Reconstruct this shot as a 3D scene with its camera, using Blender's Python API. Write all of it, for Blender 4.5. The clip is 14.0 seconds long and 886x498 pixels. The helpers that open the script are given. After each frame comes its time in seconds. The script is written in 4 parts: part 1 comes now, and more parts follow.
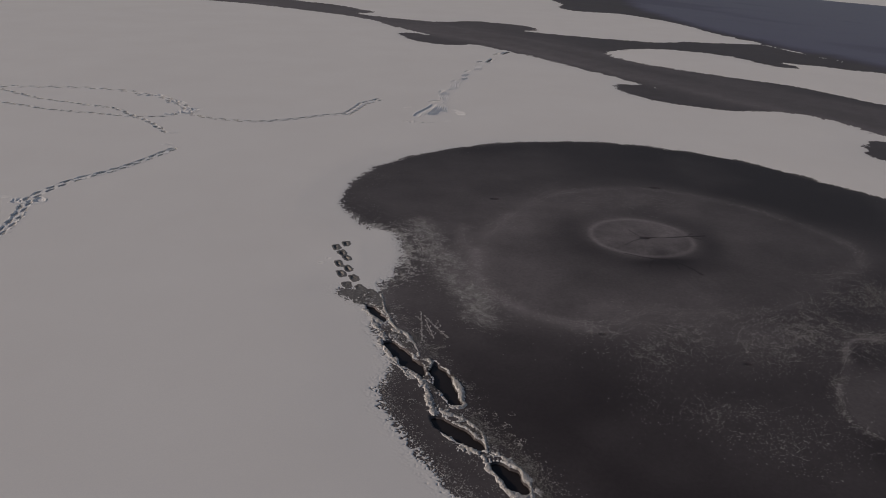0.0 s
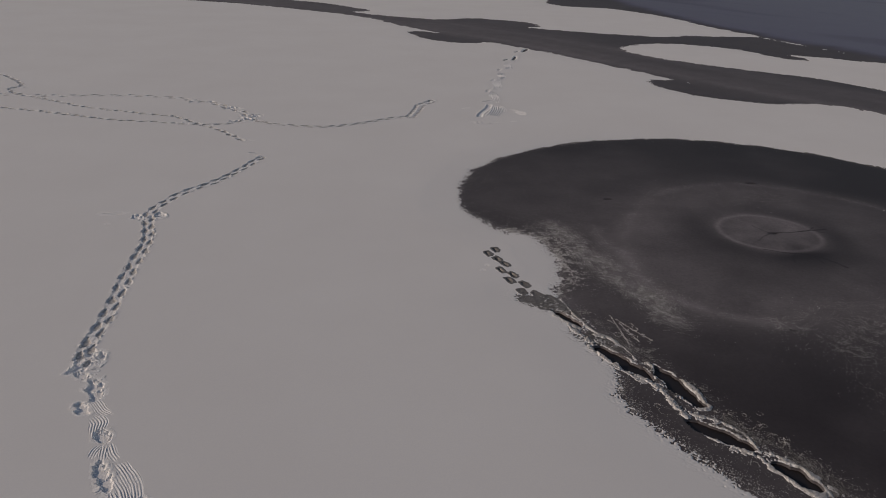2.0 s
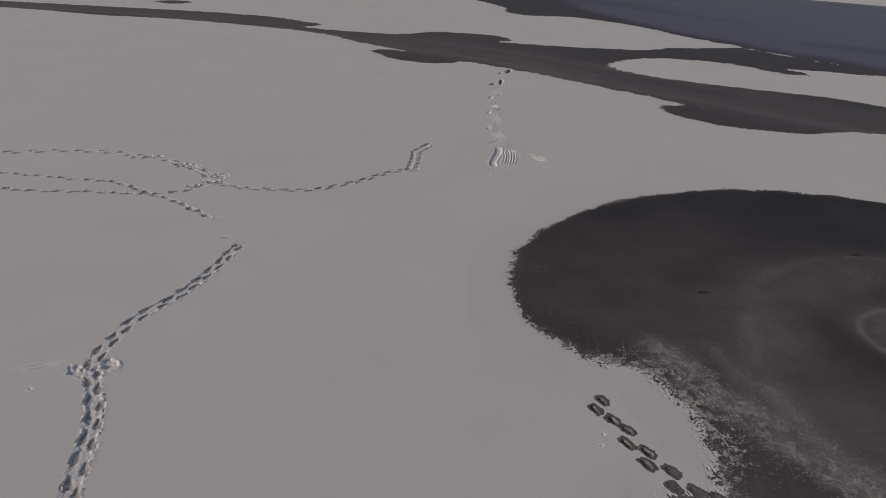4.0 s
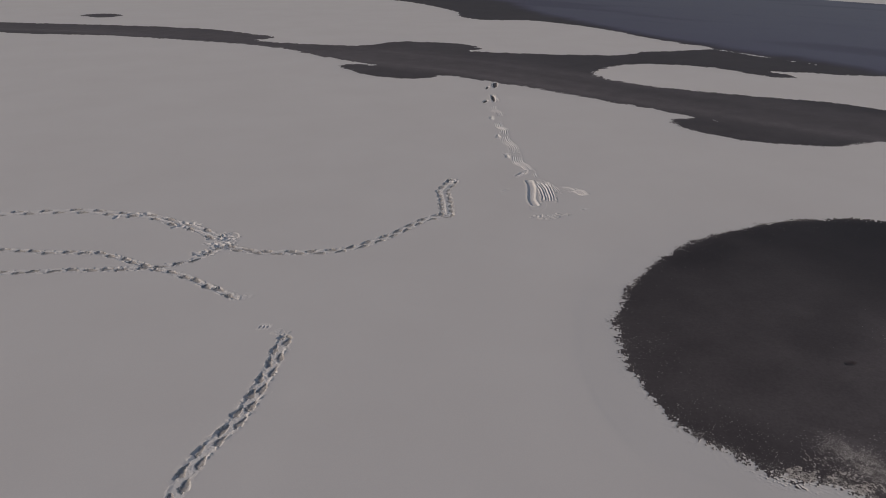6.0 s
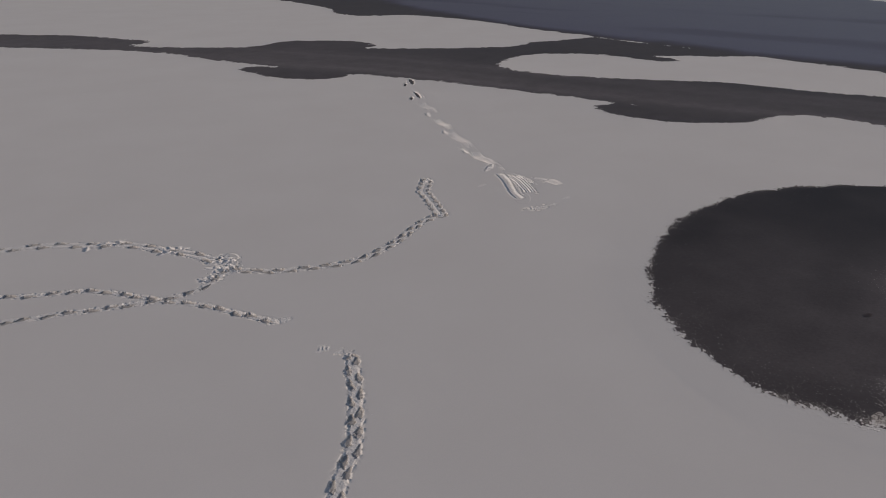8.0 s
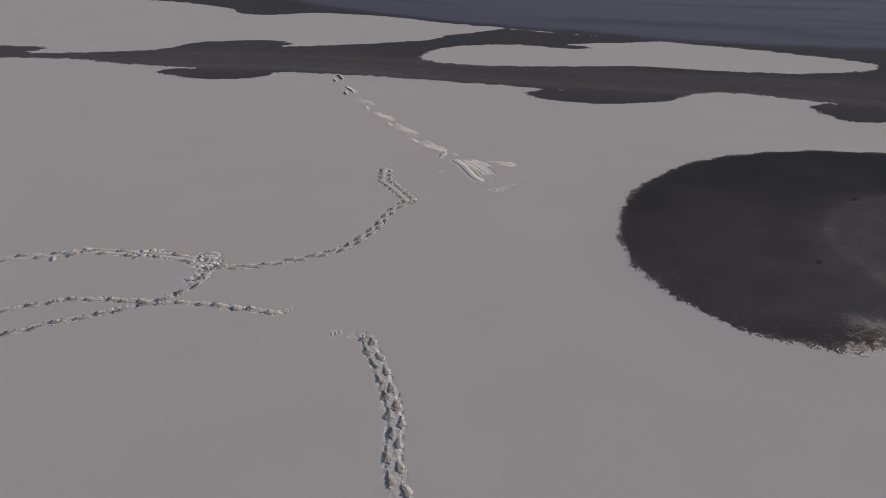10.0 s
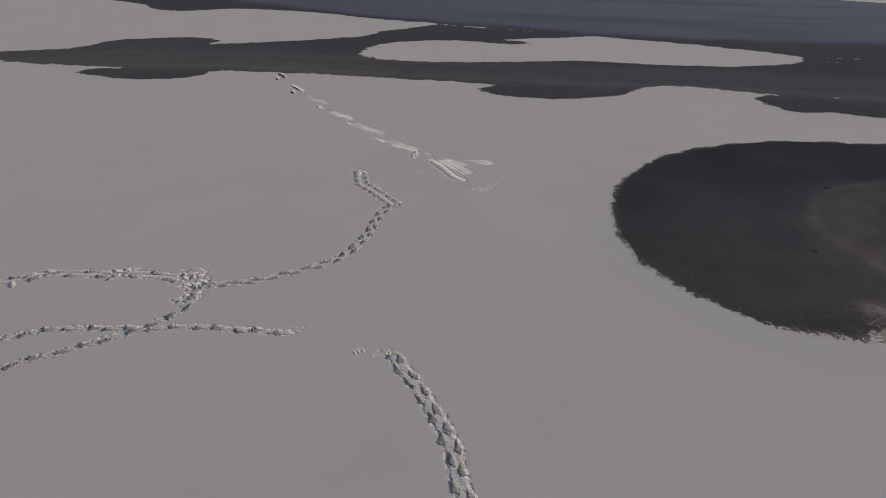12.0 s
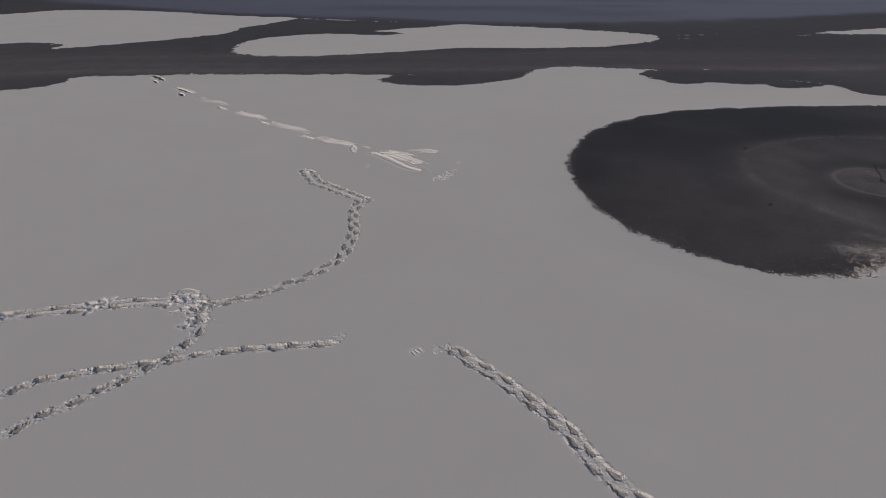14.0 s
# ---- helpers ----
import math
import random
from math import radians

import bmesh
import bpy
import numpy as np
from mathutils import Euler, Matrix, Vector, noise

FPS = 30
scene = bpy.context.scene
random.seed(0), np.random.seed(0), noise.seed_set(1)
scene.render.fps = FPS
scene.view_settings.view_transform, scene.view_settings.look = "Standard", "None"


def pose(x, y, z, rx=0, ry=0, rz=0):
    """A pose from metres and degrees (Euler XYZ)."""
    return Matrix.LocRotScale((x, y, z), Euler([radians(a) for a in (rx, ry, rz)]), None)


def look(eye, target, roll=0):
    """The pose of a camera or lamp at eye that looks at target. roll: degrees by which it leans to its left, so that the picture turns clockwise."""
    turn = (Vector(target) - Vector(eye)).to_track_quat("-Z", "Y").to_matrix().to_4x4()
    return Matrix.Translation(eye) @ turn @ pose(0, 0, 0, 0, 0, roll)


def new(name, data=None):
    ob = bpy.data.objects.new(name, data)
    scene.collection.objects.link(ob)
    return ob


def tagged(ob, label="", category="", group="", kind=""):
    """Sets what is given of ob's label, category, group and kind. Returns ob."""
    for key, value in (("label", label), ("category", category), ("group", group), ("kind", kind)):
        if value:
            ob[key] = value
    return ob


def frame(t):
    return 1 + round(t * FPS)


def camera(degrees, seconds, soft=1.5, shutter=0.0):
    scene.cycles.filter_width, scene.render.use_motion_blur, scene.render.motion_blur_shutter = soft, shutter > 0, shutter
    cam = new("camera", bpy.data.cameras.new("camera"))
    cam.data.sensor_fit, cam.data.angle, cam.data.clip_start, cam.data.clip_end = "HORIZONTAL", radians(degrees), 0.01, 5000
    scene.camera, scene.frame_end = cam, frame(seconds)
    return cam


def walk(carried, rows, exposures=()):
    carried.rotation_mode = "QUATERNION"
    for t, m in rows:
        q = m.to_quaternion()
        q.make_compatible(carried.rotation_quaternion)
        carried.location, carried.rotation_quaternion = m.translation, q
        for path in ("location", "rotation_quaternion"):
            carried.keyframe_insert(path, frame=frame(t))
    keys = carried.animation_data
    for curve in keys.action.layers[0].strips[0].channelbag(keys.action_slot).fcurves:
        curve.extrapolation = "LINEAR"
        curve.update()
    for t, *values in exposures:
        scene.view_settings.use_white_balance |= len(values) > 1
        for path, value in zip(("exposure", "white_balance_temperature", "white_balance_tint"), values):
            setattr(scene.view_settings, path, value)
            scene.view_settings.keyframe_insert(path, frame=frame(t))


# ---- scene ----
cam = camera(64.7, 14.0, soft=0.6)
PATH = [
    (0, (0.054, 0.275, 5.297), (0.059, 2.101, 4.48), 2.3),
    (0.5, (-0.882, 0.131, 5.337), (-0.867, 1.956, 4.52), 2.2),
    (1, (-1.929, 0.046, 5.355), (-1.892, 1.87, 4.536), 2.1),
    (1.5, (-2.806, 0.086, 5.354), (-2.718, 1.907, 4.533), 2.1),
    (2, (-3.549, 0.404, 5.358), (-3.417, 2.221, 4.533), 1.9),
    (2.5, (-4.088, 1.234, 5.377), (-3.898, 3.046, 4.551), 1.9),
    (3, (-4.479, 2.532, 5.443), (-4.265, 4.343, 4.622), 1.7),
    (3.5, (-4.775, 3.769, 5.497), (-4.527, 5.577, 4.679), 1.5),
    (3.7, (-4.893, 4.264, 5.521), (-4.624, 6.069, 4.704), 1.5),
    (5.8, (-6.826, 7.807, 5.773), (-6.379, 9.58, 4.962), 0.9),
    (6, (-7.081, 7.977, 5.79), (-6.603, 9.74, 4.975), 0.6),
    (6.5, (-7.777, 8.51, 5.771), (-7.19, 10.238, 4.952), 0.8),
    (7, (-8.478, 8.843, 5.767), (-7.775, 10.525, 4.946), 0.7),
    (7.5, (-9.218, 9.111, 5.796), (-8.46, 10.769, 4.973), 0.6),
    (8, (-9.925, 9.226, 5.85), (-9.078, 10.838, 5.024), 0.2),
    (8.2, (-10.241, 9.323, 5.855), (-9.344, 10.907, 5.025), 0.2),
    (10.3, (-11.558, 9.784, 5.697), (-10.465, 11.236, 4.864), -0.4),
    (10.5, (-11.608, 9.917, 5.697), (-10.499, 11.356, 4.861), -0.3),
    (11, (-11.622, 10.213, 5.655), (-10.46, 11.609, 4.818), -0.2),
    (11.5, (-11.853, 10.59, 5.64), (-10.64, 11.941, 4.801), 0.1),
    (12, (-12.332, 11.182, 5.603), (-11.075, 12.491, 4.763), 0.3),
    (12.5, (-12.938, 11.797, 5.564), (-11.6, 13.023, 4.721), 0.2),
    (13, (-13.462, 12.478, 5.49), (-12.048, 13.612, 4.645), 0.1),
    (13.5, (-13.79, 13.066, 5.426), (-12.312, 14.111, 4.577), 0.2),
    (14, (-13.945, 13.637, 5.336), (-12.406, 14.591, 4.486), -0.0),
]
walk(cam, [(t, look(eye, target, roll)) for t, eye, target, roll in PATH],
     exposures=[(0, -0.88, 7750, 18), (7, -0.91, 7600, 18), (14, -0.95, 7480, 17)])

# ---- world, sun and exposure ----
SUN_ELEVATION, SUN_FROM = 23.0, (-1.0, 0.04)
world = bpy.data.worlds.new("sky")
scene.world = world
world.use_nodes = True
sky = world.node_tree.nodes.new("ShaderNodeTexSky")
sky.sky_type, sky.sun_disc = "NISHITA", False
sky.sun_elevation, sky.sun_rotation = radians(SUN_ELEVATION), radians(270)
sky.air_density, sky.dust_density, sky.ozone_density = 1.0, 0.5, 1.3
back = world.node_tree.nodes["Background"]
back.inputs["Strength"].default_value = 0.10
world.node_tree.links.new(sky.outputs["Color"], back.inputs["Color"])

lamp = bpy.data.lights.new("sun", "SUN")
lamp.energy, lamp.angle, lamp.color = 3.0, radians(0.6), (1.0, 0.93, 0.84)
sun = new("sun", lamp)
rise = math.tan(radians(SUN_ELEVATION))
sun.matrix_world = look((SUN_FROM[0] * 50, SUN_FROM[1] * 50, rise * 50), (0, 0, 0))

# ---- heights of the sheets ----
ICE, TOP, WATER = -0.020, 0.010, -0.060


# ---- materials ----
def material(name):
    m = bpy.data.materials.new(name)
    m.use_nodes = True
    return m, m.node_tree.nodes, m.node_tree.links, m.node_tree.nodes["Principled BSDF"]


def mixed(nodes, links, fac, a, b):
    n = nodes.new("ShaderNodeMix")
    n.data_type = "RGBA"
    if isinstance(fac, float):
        n.inputs["Factor"].default_value = fac
    else:
        links.new(fac, n.inputs["Factor"])
    for slot, value in (("A", a), ("B", b)):
        socket = [s for s in n.inputs if s.name == slot and s.type == "RGBA"][0]
        if isinstance(value, tuple):
            socket.default_value = (*value, 1)
        else:
            links.new(value, socket)
    return [s for s in n.outputs if s.type == "RGBA"][0]


def mathed(nodes, links, op, a, b=0.0, clamp=False):
    n = nodes.new("ShaderNodeMath")
    n.operation, n.use_clamp = op, clamp
    for i, value in enumerate((a, b)):
        if isinstance(value, (int, float)):
            n.inputs[i].default_value = value
        else:
            links.new(value, n.inputs[i])
    return n.outputs[0]


def noised(nodes, links, vector, scale, detail=3.0, rough=0.55):
    n = nodes.new("ShaderNodeTexNoise")
    n.inputs["Scale"].default_value, n.inputs["Detail"].default_value, n.inputs["Roughness"].default_value = scale, detail, rough
    links.new(vector, n.inputs["Vector"])
    return n.outputs["Fac"]


def place(nodes):
    return nodes.new("ShaderNodeNewGeometry").outputs["Position"]


def ranged(nodes, links, value, lo, hi, out_lo=0.0, out_hi=1.0):
    n = nodes.new("ShaderNodeMapRange")
    for i, v in enumerate((lo, hi, out_lo, out_hi)):
        n.inputs[i + 1].default_value = v
    links.new(value, n.inputs[0])
    return n.outputs[0]


def bumped(nodes, links, shader, height, strength, distance):
    n = nodes.new("ShaderNodeBump")
    n.inputs["Strength"].default_value, n.inputs["Distance"].default_value = strength, distance
    links.new(height, n.inputs["Height"])
    links.new(n.outputs["Normal"], shader.inputs["Normal"])


def scattering(shader, weight):
    """Light that enters the snow and comes out a few centimetres away."""
    shader.subsurface_method = "BURLEY"
    shader.inputs["Subsurface Weight"].default_value = weight
    shader.inputs["Subsurface Radius"].default_value = (1.0, 0.9, 0.8)
    shader.inputs["Subsurface Scale"].default_value = 0.03


def snow_material():
    m, nodes, links, shader = material("dry_snow")
    p = place(nodes)
    broad, grain = noised(nodes, links, p, 0.35, 4), noised(nodes, links, p, 60.0, 3)
    tone = mixed(nodes, links, ranged(nodes, links, broad, 0.3, 0.7), (0.775, 0.77, 0.768), (0.81, 0.81, 0.81))
    tone = mixed(nodes, links, ranged(nodes, links, grain, 0.35, 0.65, 0.0, 0.25), tone, (0.70, 0.71, 0.73))
    links.new(tone, shader.inputs["Base Color"])
    shader.inputs["Roughness"].default_value = 0.75
    shader.inputs["Specular IOR Level"].default_value = 0.3
    shader.inputs["Sheen Weight"].default_value, shader.inputs["Sheen Roughness"].default_value = 0.12, 0.5
    height = mathed(nodes, links, "ADD", mathed(nodes, links, "MULTIPLY", grain, 0.25), mathed(nodes, links, "MULTIPLY", noised(nodes, links, p, 6.0, 2), 0.22))
    bumped(nodes, links, shader, height, 0.32, 0.008)
    return m


def scuffed_material():
    m, nodes, links, shader = material("turned_snow")
    p = place(nodes)
    lump, grit = noised(nodes, links, p, 38.0, 4, 0.65), noised(nodes, links, p, 130.0, 2)
    links.new(mixed(nodes, links, ranged(nodes, links, lump, 0.3, 0.7), (0.87, 0.865, 0.86), (0.94, 0.937, 0.933)), shader.inputs["Base Color"])
    shader.inputs["Roughness"].default_value = 0.8
    shader.inputs["Specular IOR Level"].default_value = 0.25
    scattering(shader, 0.15)
    bumped(nodes, links, shader, mathed(nodes, links, "ADD", lump, mathed(nodes, links, "MULTIPLY", grit, 0.35)), 0.45, 0.014)
    return m


def ice_material():
    """Lake ice: clear black ice, grey where it is cloudy, white specks where frost lies, smooth where it is wet, with
    the reflected sky's blue put into the colour.
    """
    m, nodes, links, shader = material("lake_ice")
    p = place(nodes)
    attr = {}
    for key in ("haze", "speck", "wet"):
        a = nodes.new("ShaderNodeAttribute")
        a.attribute_name = key
        attr[key] = a.outputs["Fac"]
    cloud = noised(nodes, links, p, 1.3, 6, 0.62)
    fine = noised(nodes, links, p, 22.0, 4, 0.7)
    haze = mathed(nodes, links, "MULTIPLY", attr["haze"], ranged(nodes, links, cloud, 0.25, 0.75, 0.78, 1.22))
    haze = mathed(nodes, links, "MULTIPLY", haze, ranged(nodes, links, fine, 0.3, 0.7, 0.8, 1.2), True)
    tone = mixed(nodes, links, haze, (0.026, 0.0199, 0.0228), (0.315, 0.292, 0.306))
    cells = nodes.new("ShaderNodeTexVoronoi")
    cells.inputs["Scale"].default_value = 38.0
    links.new(p, cells.inputs["Vector"])
    parts = nodes.new("ShaderNodeSeparateColor")
    links.new(cells.outputs["Color"], parts.inputs[0])
    limit = mathed(nodes, links, "MULTIPLY", attr["speck"], ranged(nodes, links, noised(nodes, links, p, 5.0, 3), 0.35, 0.65, 0.5, 1.3))
    few = mathed(nodes, links, "LESS_THAN", parts.outputs[0], limit)
    size = mathed(nodes, links, "MULTIPLY", parts.outputs[1], 0.34)
    dot = mathed(nodes, links, "MULTIPLY", few, mathed(nodes, links, "LESS_THAN", cells.outputs["Distance"], size))
    tone = mixed(nodes, links, mathed(nodes, links, "MULTIPLY", dot, 0.75), tone, (0.42, 0.42, 0.42))
    # Blue of the mirrored sky, given to the wet parts as base colour.
    tone = mixed(nodes, links, attr["wet"], tone, (0.078, 0.054, 0.125))
    links.new(tone, shader.inputs["Base Color"])
    dull = ranged(nodes, links, haze, 0.0, 0.6, 0.52, 0.66)
    dull = mathed(nodes, links, "ADD", dull, mathed(nodes, links, "MULTIPLY", dot, 0.3))
    still = mathed(nodes, links, "SUBTRACT", 1.0, mathed(nodes, links, "MULTIPLY", attr["wet"], 0.42))
    links.new(mathed(nodes, links, "MULTIPLY", dull, still), shader.inputs["Roughness"])
    shader.inputs["IOR"].default_value = 1.31
    shader.inputs["Specular IOR Level"].default_value = 0.44
    height = mathed(nodes, links, "ADD", mathed(nodes, links, "MULTIPLY", fine, 0.3), mathed(nodes, links, "MULTIPLY", dot, 0.8))
    bumped(nodes, links, shader, height, 0.25, 0.008)
    return m


def crust_material():
    m, nodes, links, shader = material("frozen_crust")
    p = place(nodes)
    patch, fleck = noised(nodes, links, p, 14.0, 4), noised(nodes, links, p, 70.0, 3)
    tone = mixed(nodes, links, ranged(nodes, links, patch, 0.3, 0.7), (0.34, 0.33, 0.325), (0.76, 0.75, 0.745))
    links.new(mixed(nodes, links, ranged(nodes, links, fleck, 0.4, 0.6, 0.0, 0.5), tone, (0.24, 0.23, 0.225)), shader.inputs["Base Color"])
    shader.inputs["Roughness"].default_value = 0.55
    bumped(nodes, links, shader, fleck, 0.6, 0.012)
    return m


def water_material():
    m, nodes, links, shader = material("still_water")
    ripple = noised(nodes, links, place(nodes), 3.0, 3)
    links.new(mixed(nodes, links, ripple, (0.022, 0.018, 0.019), (0.034, 0.029, 0.029)), shader.inputs["Base Color"])
    shader.inputs["Roughness"].default_value = 0.12
    shader.inputs["IOR"].default_value = 1.33
    bumped(nodes, links, shader, ripple, 0.05, 0.01)
    return m


def frost_material():
    m, nodes, links, shader = material("thin_frost")
    p = place(nodes)
    patch = noised(nodes, links, p, 9.0, 4, 0.6)
    links.new(mixed(nodes, links, ranged(nodes, links, patch, 0.3, 0.7), (0.16, 0.155, 0.154), (0.50, 0.493, 0.487)), shader.inputs["Base Color"])
    shader.inputs["Roughness"].default_value = 0.6
    return m


def pressed_shaded_material():
    """Snow trodden thin and hard; the shade inside the prints is part of its grey."""
    m, nodes, links, shader = material("pressed_shaded_snow")
    p = place(nodes)
    lump, grit = noised(nodes, links, p, 26.0, 4, 0.65), noised(nodes, links, p, 110.0, 2)
    # Grey of packed snow, darkened further for the shade in the prints.
    links.new(mixed(nodes, links, ranged(nodes, links, lump, 0.3, 0.7), (0.40, 0.39, 0.38), (0.63, 0.62, 0.61)), shader.inputs["Base Color"])
    shader.inputs["Roughness"].default_value = 0.7
    shader.inputs["Specular IOR Level"].default_value = 0.3
    scattering(shader, 0.15)
    bumped(nodes, links, shader, mathed(nodes, links, "ADD", lump, mathed(nodes, links, "MULTIPLY", grit, 0.35)), 0.4, 0.012)
    return m


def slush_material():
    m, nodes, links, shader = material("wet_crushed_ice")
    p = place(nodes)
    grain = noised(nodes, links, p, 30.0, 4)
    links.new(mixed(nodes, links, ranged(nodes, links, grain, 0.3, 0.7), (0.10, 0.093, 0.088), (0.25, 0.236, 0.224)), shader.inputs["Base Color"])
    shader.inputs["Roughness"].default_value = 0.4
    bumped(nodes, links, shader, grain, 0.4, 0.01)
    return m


SNOW, LAKE_ICE, STILL_WATER, SLUSH = snow_material(), ice_material(), water_material(), slush_material()
CRUST, TURNED, PRESSED_SHADED, FROST = crust_material(), scuffed_material(), pressed_shaded_material(), frost_material()


# ---- noise and curves ----
def lattice(ix, iy, seed):
    h = (ix.astype(np.int64) * 374761393 + iy.astype(np.int64) * 668265263 + seed * 974711) & 0xFFFFFFFF
    h = ((h ^ (h >> 13)) * 1274126177) & 0xFFFFFFFF
    h = ((h ^ (h >> 16)) * 2246822519) & 0xFFFFFFFF
    return ((h ^ (h >> 15)) & 0xFFFF) / 65535.0


def grain(x, y, scale, seed=0):
    """Smooth value noise from -1 to 1."""
    x, y = x * scale, y * scale
    ix, iy = np.floor(x), np.floor(y)
    fx, fy = x - ix, y - iy
    fx, fy = fx * fx * (3 - 2 * fx), fy * fy * (3 - 2 * fy)
    a, b = lattice(ix, iy, seed), lattice(ix + 1, iy, seed)
    c, d = lattice(ix, iy + 1, seed), lattice(ix + 1, iy + 1, seed)
    return ((a + (b - a) * fx) * (1 - fy) + (c + (d - c) * fx) * fy) * 2 - 1


def rough(x, y, scale, octaves=3, seed=0):
    total, gain = 0.0, 1.0
    for i in range(octaves):
        total = total + gain * grain(x + 17.3 * i, y - 9.1 * i, scale * 2.03 ** i, seed + i)
        gain *= 0.55
    return total / 1.6


def facets(x, y, scale, seed=0):
    """Broken clods: a value from 0 to 1 for each clod, and the tilted face of the clod there, about -0.9 to 0.9."""
    x, y = x * scale, y * scale
    ix, iy = np.floor(x), np.floor(y)
    nearest, value, tilt = np.full(x.shape, 9.0), np.zeros(x.shape), np.zeros(x.shape)
    for di in (-1, 0, 1):
        for dj in (-1, 0, 1):
            ci, cj = ix + di, iy + dj
            ex, ey = x - ci - lattice(ci, cj, seed), y - cj - lattice(ci, cj, seed + 1)
            near = ex * ex + ey * ey
            closer = near < nearest
            nearest = np.where(closer, near, nearest)
            value = np.where(closer, lattice(ci, cj, seed + 2), value)
            tilt = np.where(closer, ex * (lattice(ci, cj, seed + 3) - 0.5) + ey * (lattice(ci, cj, seed + 4) - 0.5), tilt)
    return value, value - 0.5 + 1.3 * tilt


def step(lo, hi, v):
    t = np.clip((v - lo) / (hi - lo), 0, 1)
    return t * t * (3 - 2 * t)


def curve(points, spacing, closed=False):
    """A smooth line through the points, cut into even steps."""
    p = np.array(points, float)
    n = len(p)
    out = []
    for i in range(n if closed else n - 1):
        if closed:
            a, b, c, d = p[i - 1], p[i], p[(i + 1) % n], p[(i + 2) % n]
        else:
            a, b, c, d = p[max(i - 1, 0)], p[i], p[i + 1], p[min(i + 2, n - 1)]
        for t in np.linspace(0, 1, max(2, int(np.hypot(*(c - b)) / spacing) + 1), endpoint=False):
            out.append(0.5 * (2 * b + (c - a) * t + (2 * a - 5 * b + 4 * c - d) * t * t + (3 * b - a - 3 * c + d) * t ** 3))
    if not closed:
        out.append(p[-1])
    return np.array(out)


def along(line, x, y):
    """Distance along and to the left of a line, for flat arrays of places."""
    a, b = line[:-1], line[1:]
    d = b - a
    length = np.hypot(d[:, 0], d[:, 1])
    start = np.concatenate([[0], np.cumsum(length)[:-1]])
    s, u = np.zeros_like(x), np.zeros_like(x)
    for lo in range(0, len(x), 20000):
        px, py = x[lo:lo + 20000, None] - a[:, 0], y[lo:lo + 20000, None] - a[:, 1]
        t = np.clip((px * d[:, 0] + py * d[:, 1]) / length ** 2, 0, 1)
        ex, ey = px - t * d[:, 0], py - t * d[:, 1]
        far = ex * ex + ey * ey
        i = far.argmin(1)
        k = np.arange(len(i))
        side = np.sign(d[i, 0] * py[k, i] - d[i, 1] * px[k, i])
        s[lo:lo + 20000] = start[i] + t[k, i] * length[i]
        u[lo:lo + 20000] = np.sqrt(far[k, i]) * np.where(side == 0, 1, side)
    return s, u


# ---- the shores, seen from above ----
POND = [(0.42, 5.75), (0.1, 6.2), (-0.1, 6.5), (-0.35, 6.9), (-0.55, 7.35), (-0.65, 7.8), (-0.6, 8.3), (-0.8, 8.9), (-0.98, 9.35),
        (-1.05, 9.85), (-0.88, 10.4), (-0.7, 11.1), (-0.6, 12.0), (-0.8, 12.8), (-1.5, 13.2), (-1.94, 13.86), (-2.23, 14.62),
        (-2.11, 15.6), (-1.78, 16.68), (-1.12, 17.74), (0.2, 18.9), (1.7, 19.7), (3.4, 20.14), (5.2, 20.08), (7.2, 19.4),
        (8.63, 18.36), (9.74, 17.04), (10.74, 15.84), (11.62, 14.6), (12.3, 13.4), (13.4, 11.0), (13.8, 7.0), (12.0, 3.0), (8.0, 1.0),
        (4.5, 1.6), (2.0, 3.6)]
NEAR_SHORE = [(-120, 100), (-60, 78), (-36, 67), (-26.9, 62.8), (-21.4, 59.4), (-15.9, 57.2), (-12.2, 55.0), (-8.9, 52.7), (-6.6, 50.9),
              (-5.1, 49.1), (-3.5, 46.2), (-2.3, 44.6), (-1.2, 42.8), (-2.2, 43.5), (-2.8, 42.9), (-2.5, 41.5), (-1.75, 39.9), (-0.8, 39.2),
              (0.2, 38.95), (0.8, 39.2), (1.5, 39.4), (2.9, 37.8), (4.5, 35.6), (5.9, 33.4), (7.4, 30.9), (8.1, 29.5), (7.3, 29.5),
              (6.75, 28.9), (7.05, 27.7), (7.4, 27.0), (8.45, 25.9), (9.6, 25.35), (10.5, 25.15), (11.5, 25.25), (12.05, 25.3),
              (12.8, 24.9), (13.6, 23.8), (13.95, 22.5), (14.5, 21.3), (13.5, 21.8), (12.6, 20.9), (12.3, 19.7), (13.0, 19.0), (13.4, 17.7),
              (14.0, 17.1), (13.5, 16.7), (13.9, 15.8), (14.6, 15.3), (15.0, 15.1), (14.6, 14.6), (14.05, 14.2)]
NEAR_SHORE_END = [(14.0, 13.4), (15.2, 11.0), (17.5, 8.0), (22, 2), (34, -12)]
FAR_FIELD = [(-36, 71), (-20.0, 64.4), (-16.2, 62.9), (-12.3, 61.0), (-9.2, 58.9), (-6.6, 56.0), (-5.5, 54.3), (-6.6, 53.0), (-5.0, 51.7),
             (-2.9, 50.5), (-1.1, 49.8), (-0.1, 50.0), (0.7, 50.5), (2.1, 50.9), (3.6, 50.2), (5.1, 49.2), (5.7, 47.2), (4.8, 46.5), (6.6, 45.4), (9.3, 44.2), (12.5, 43.4),
             (14.3, 44.2), (17.0, 44.2), (19.2, 44.7), (18.5, 47.0), (17.8, 49.7), (16.8, 55.4), (14.8, 59.6), (13.6, 60.9),
             (10.7, 61.7), (9.5, 64.0), (10.2, 68), (9.9, 72), (8, 79), (2, 89), (-10, 101), (-40, 118), (-120, 150), (-120, 104), (-60, 82)]
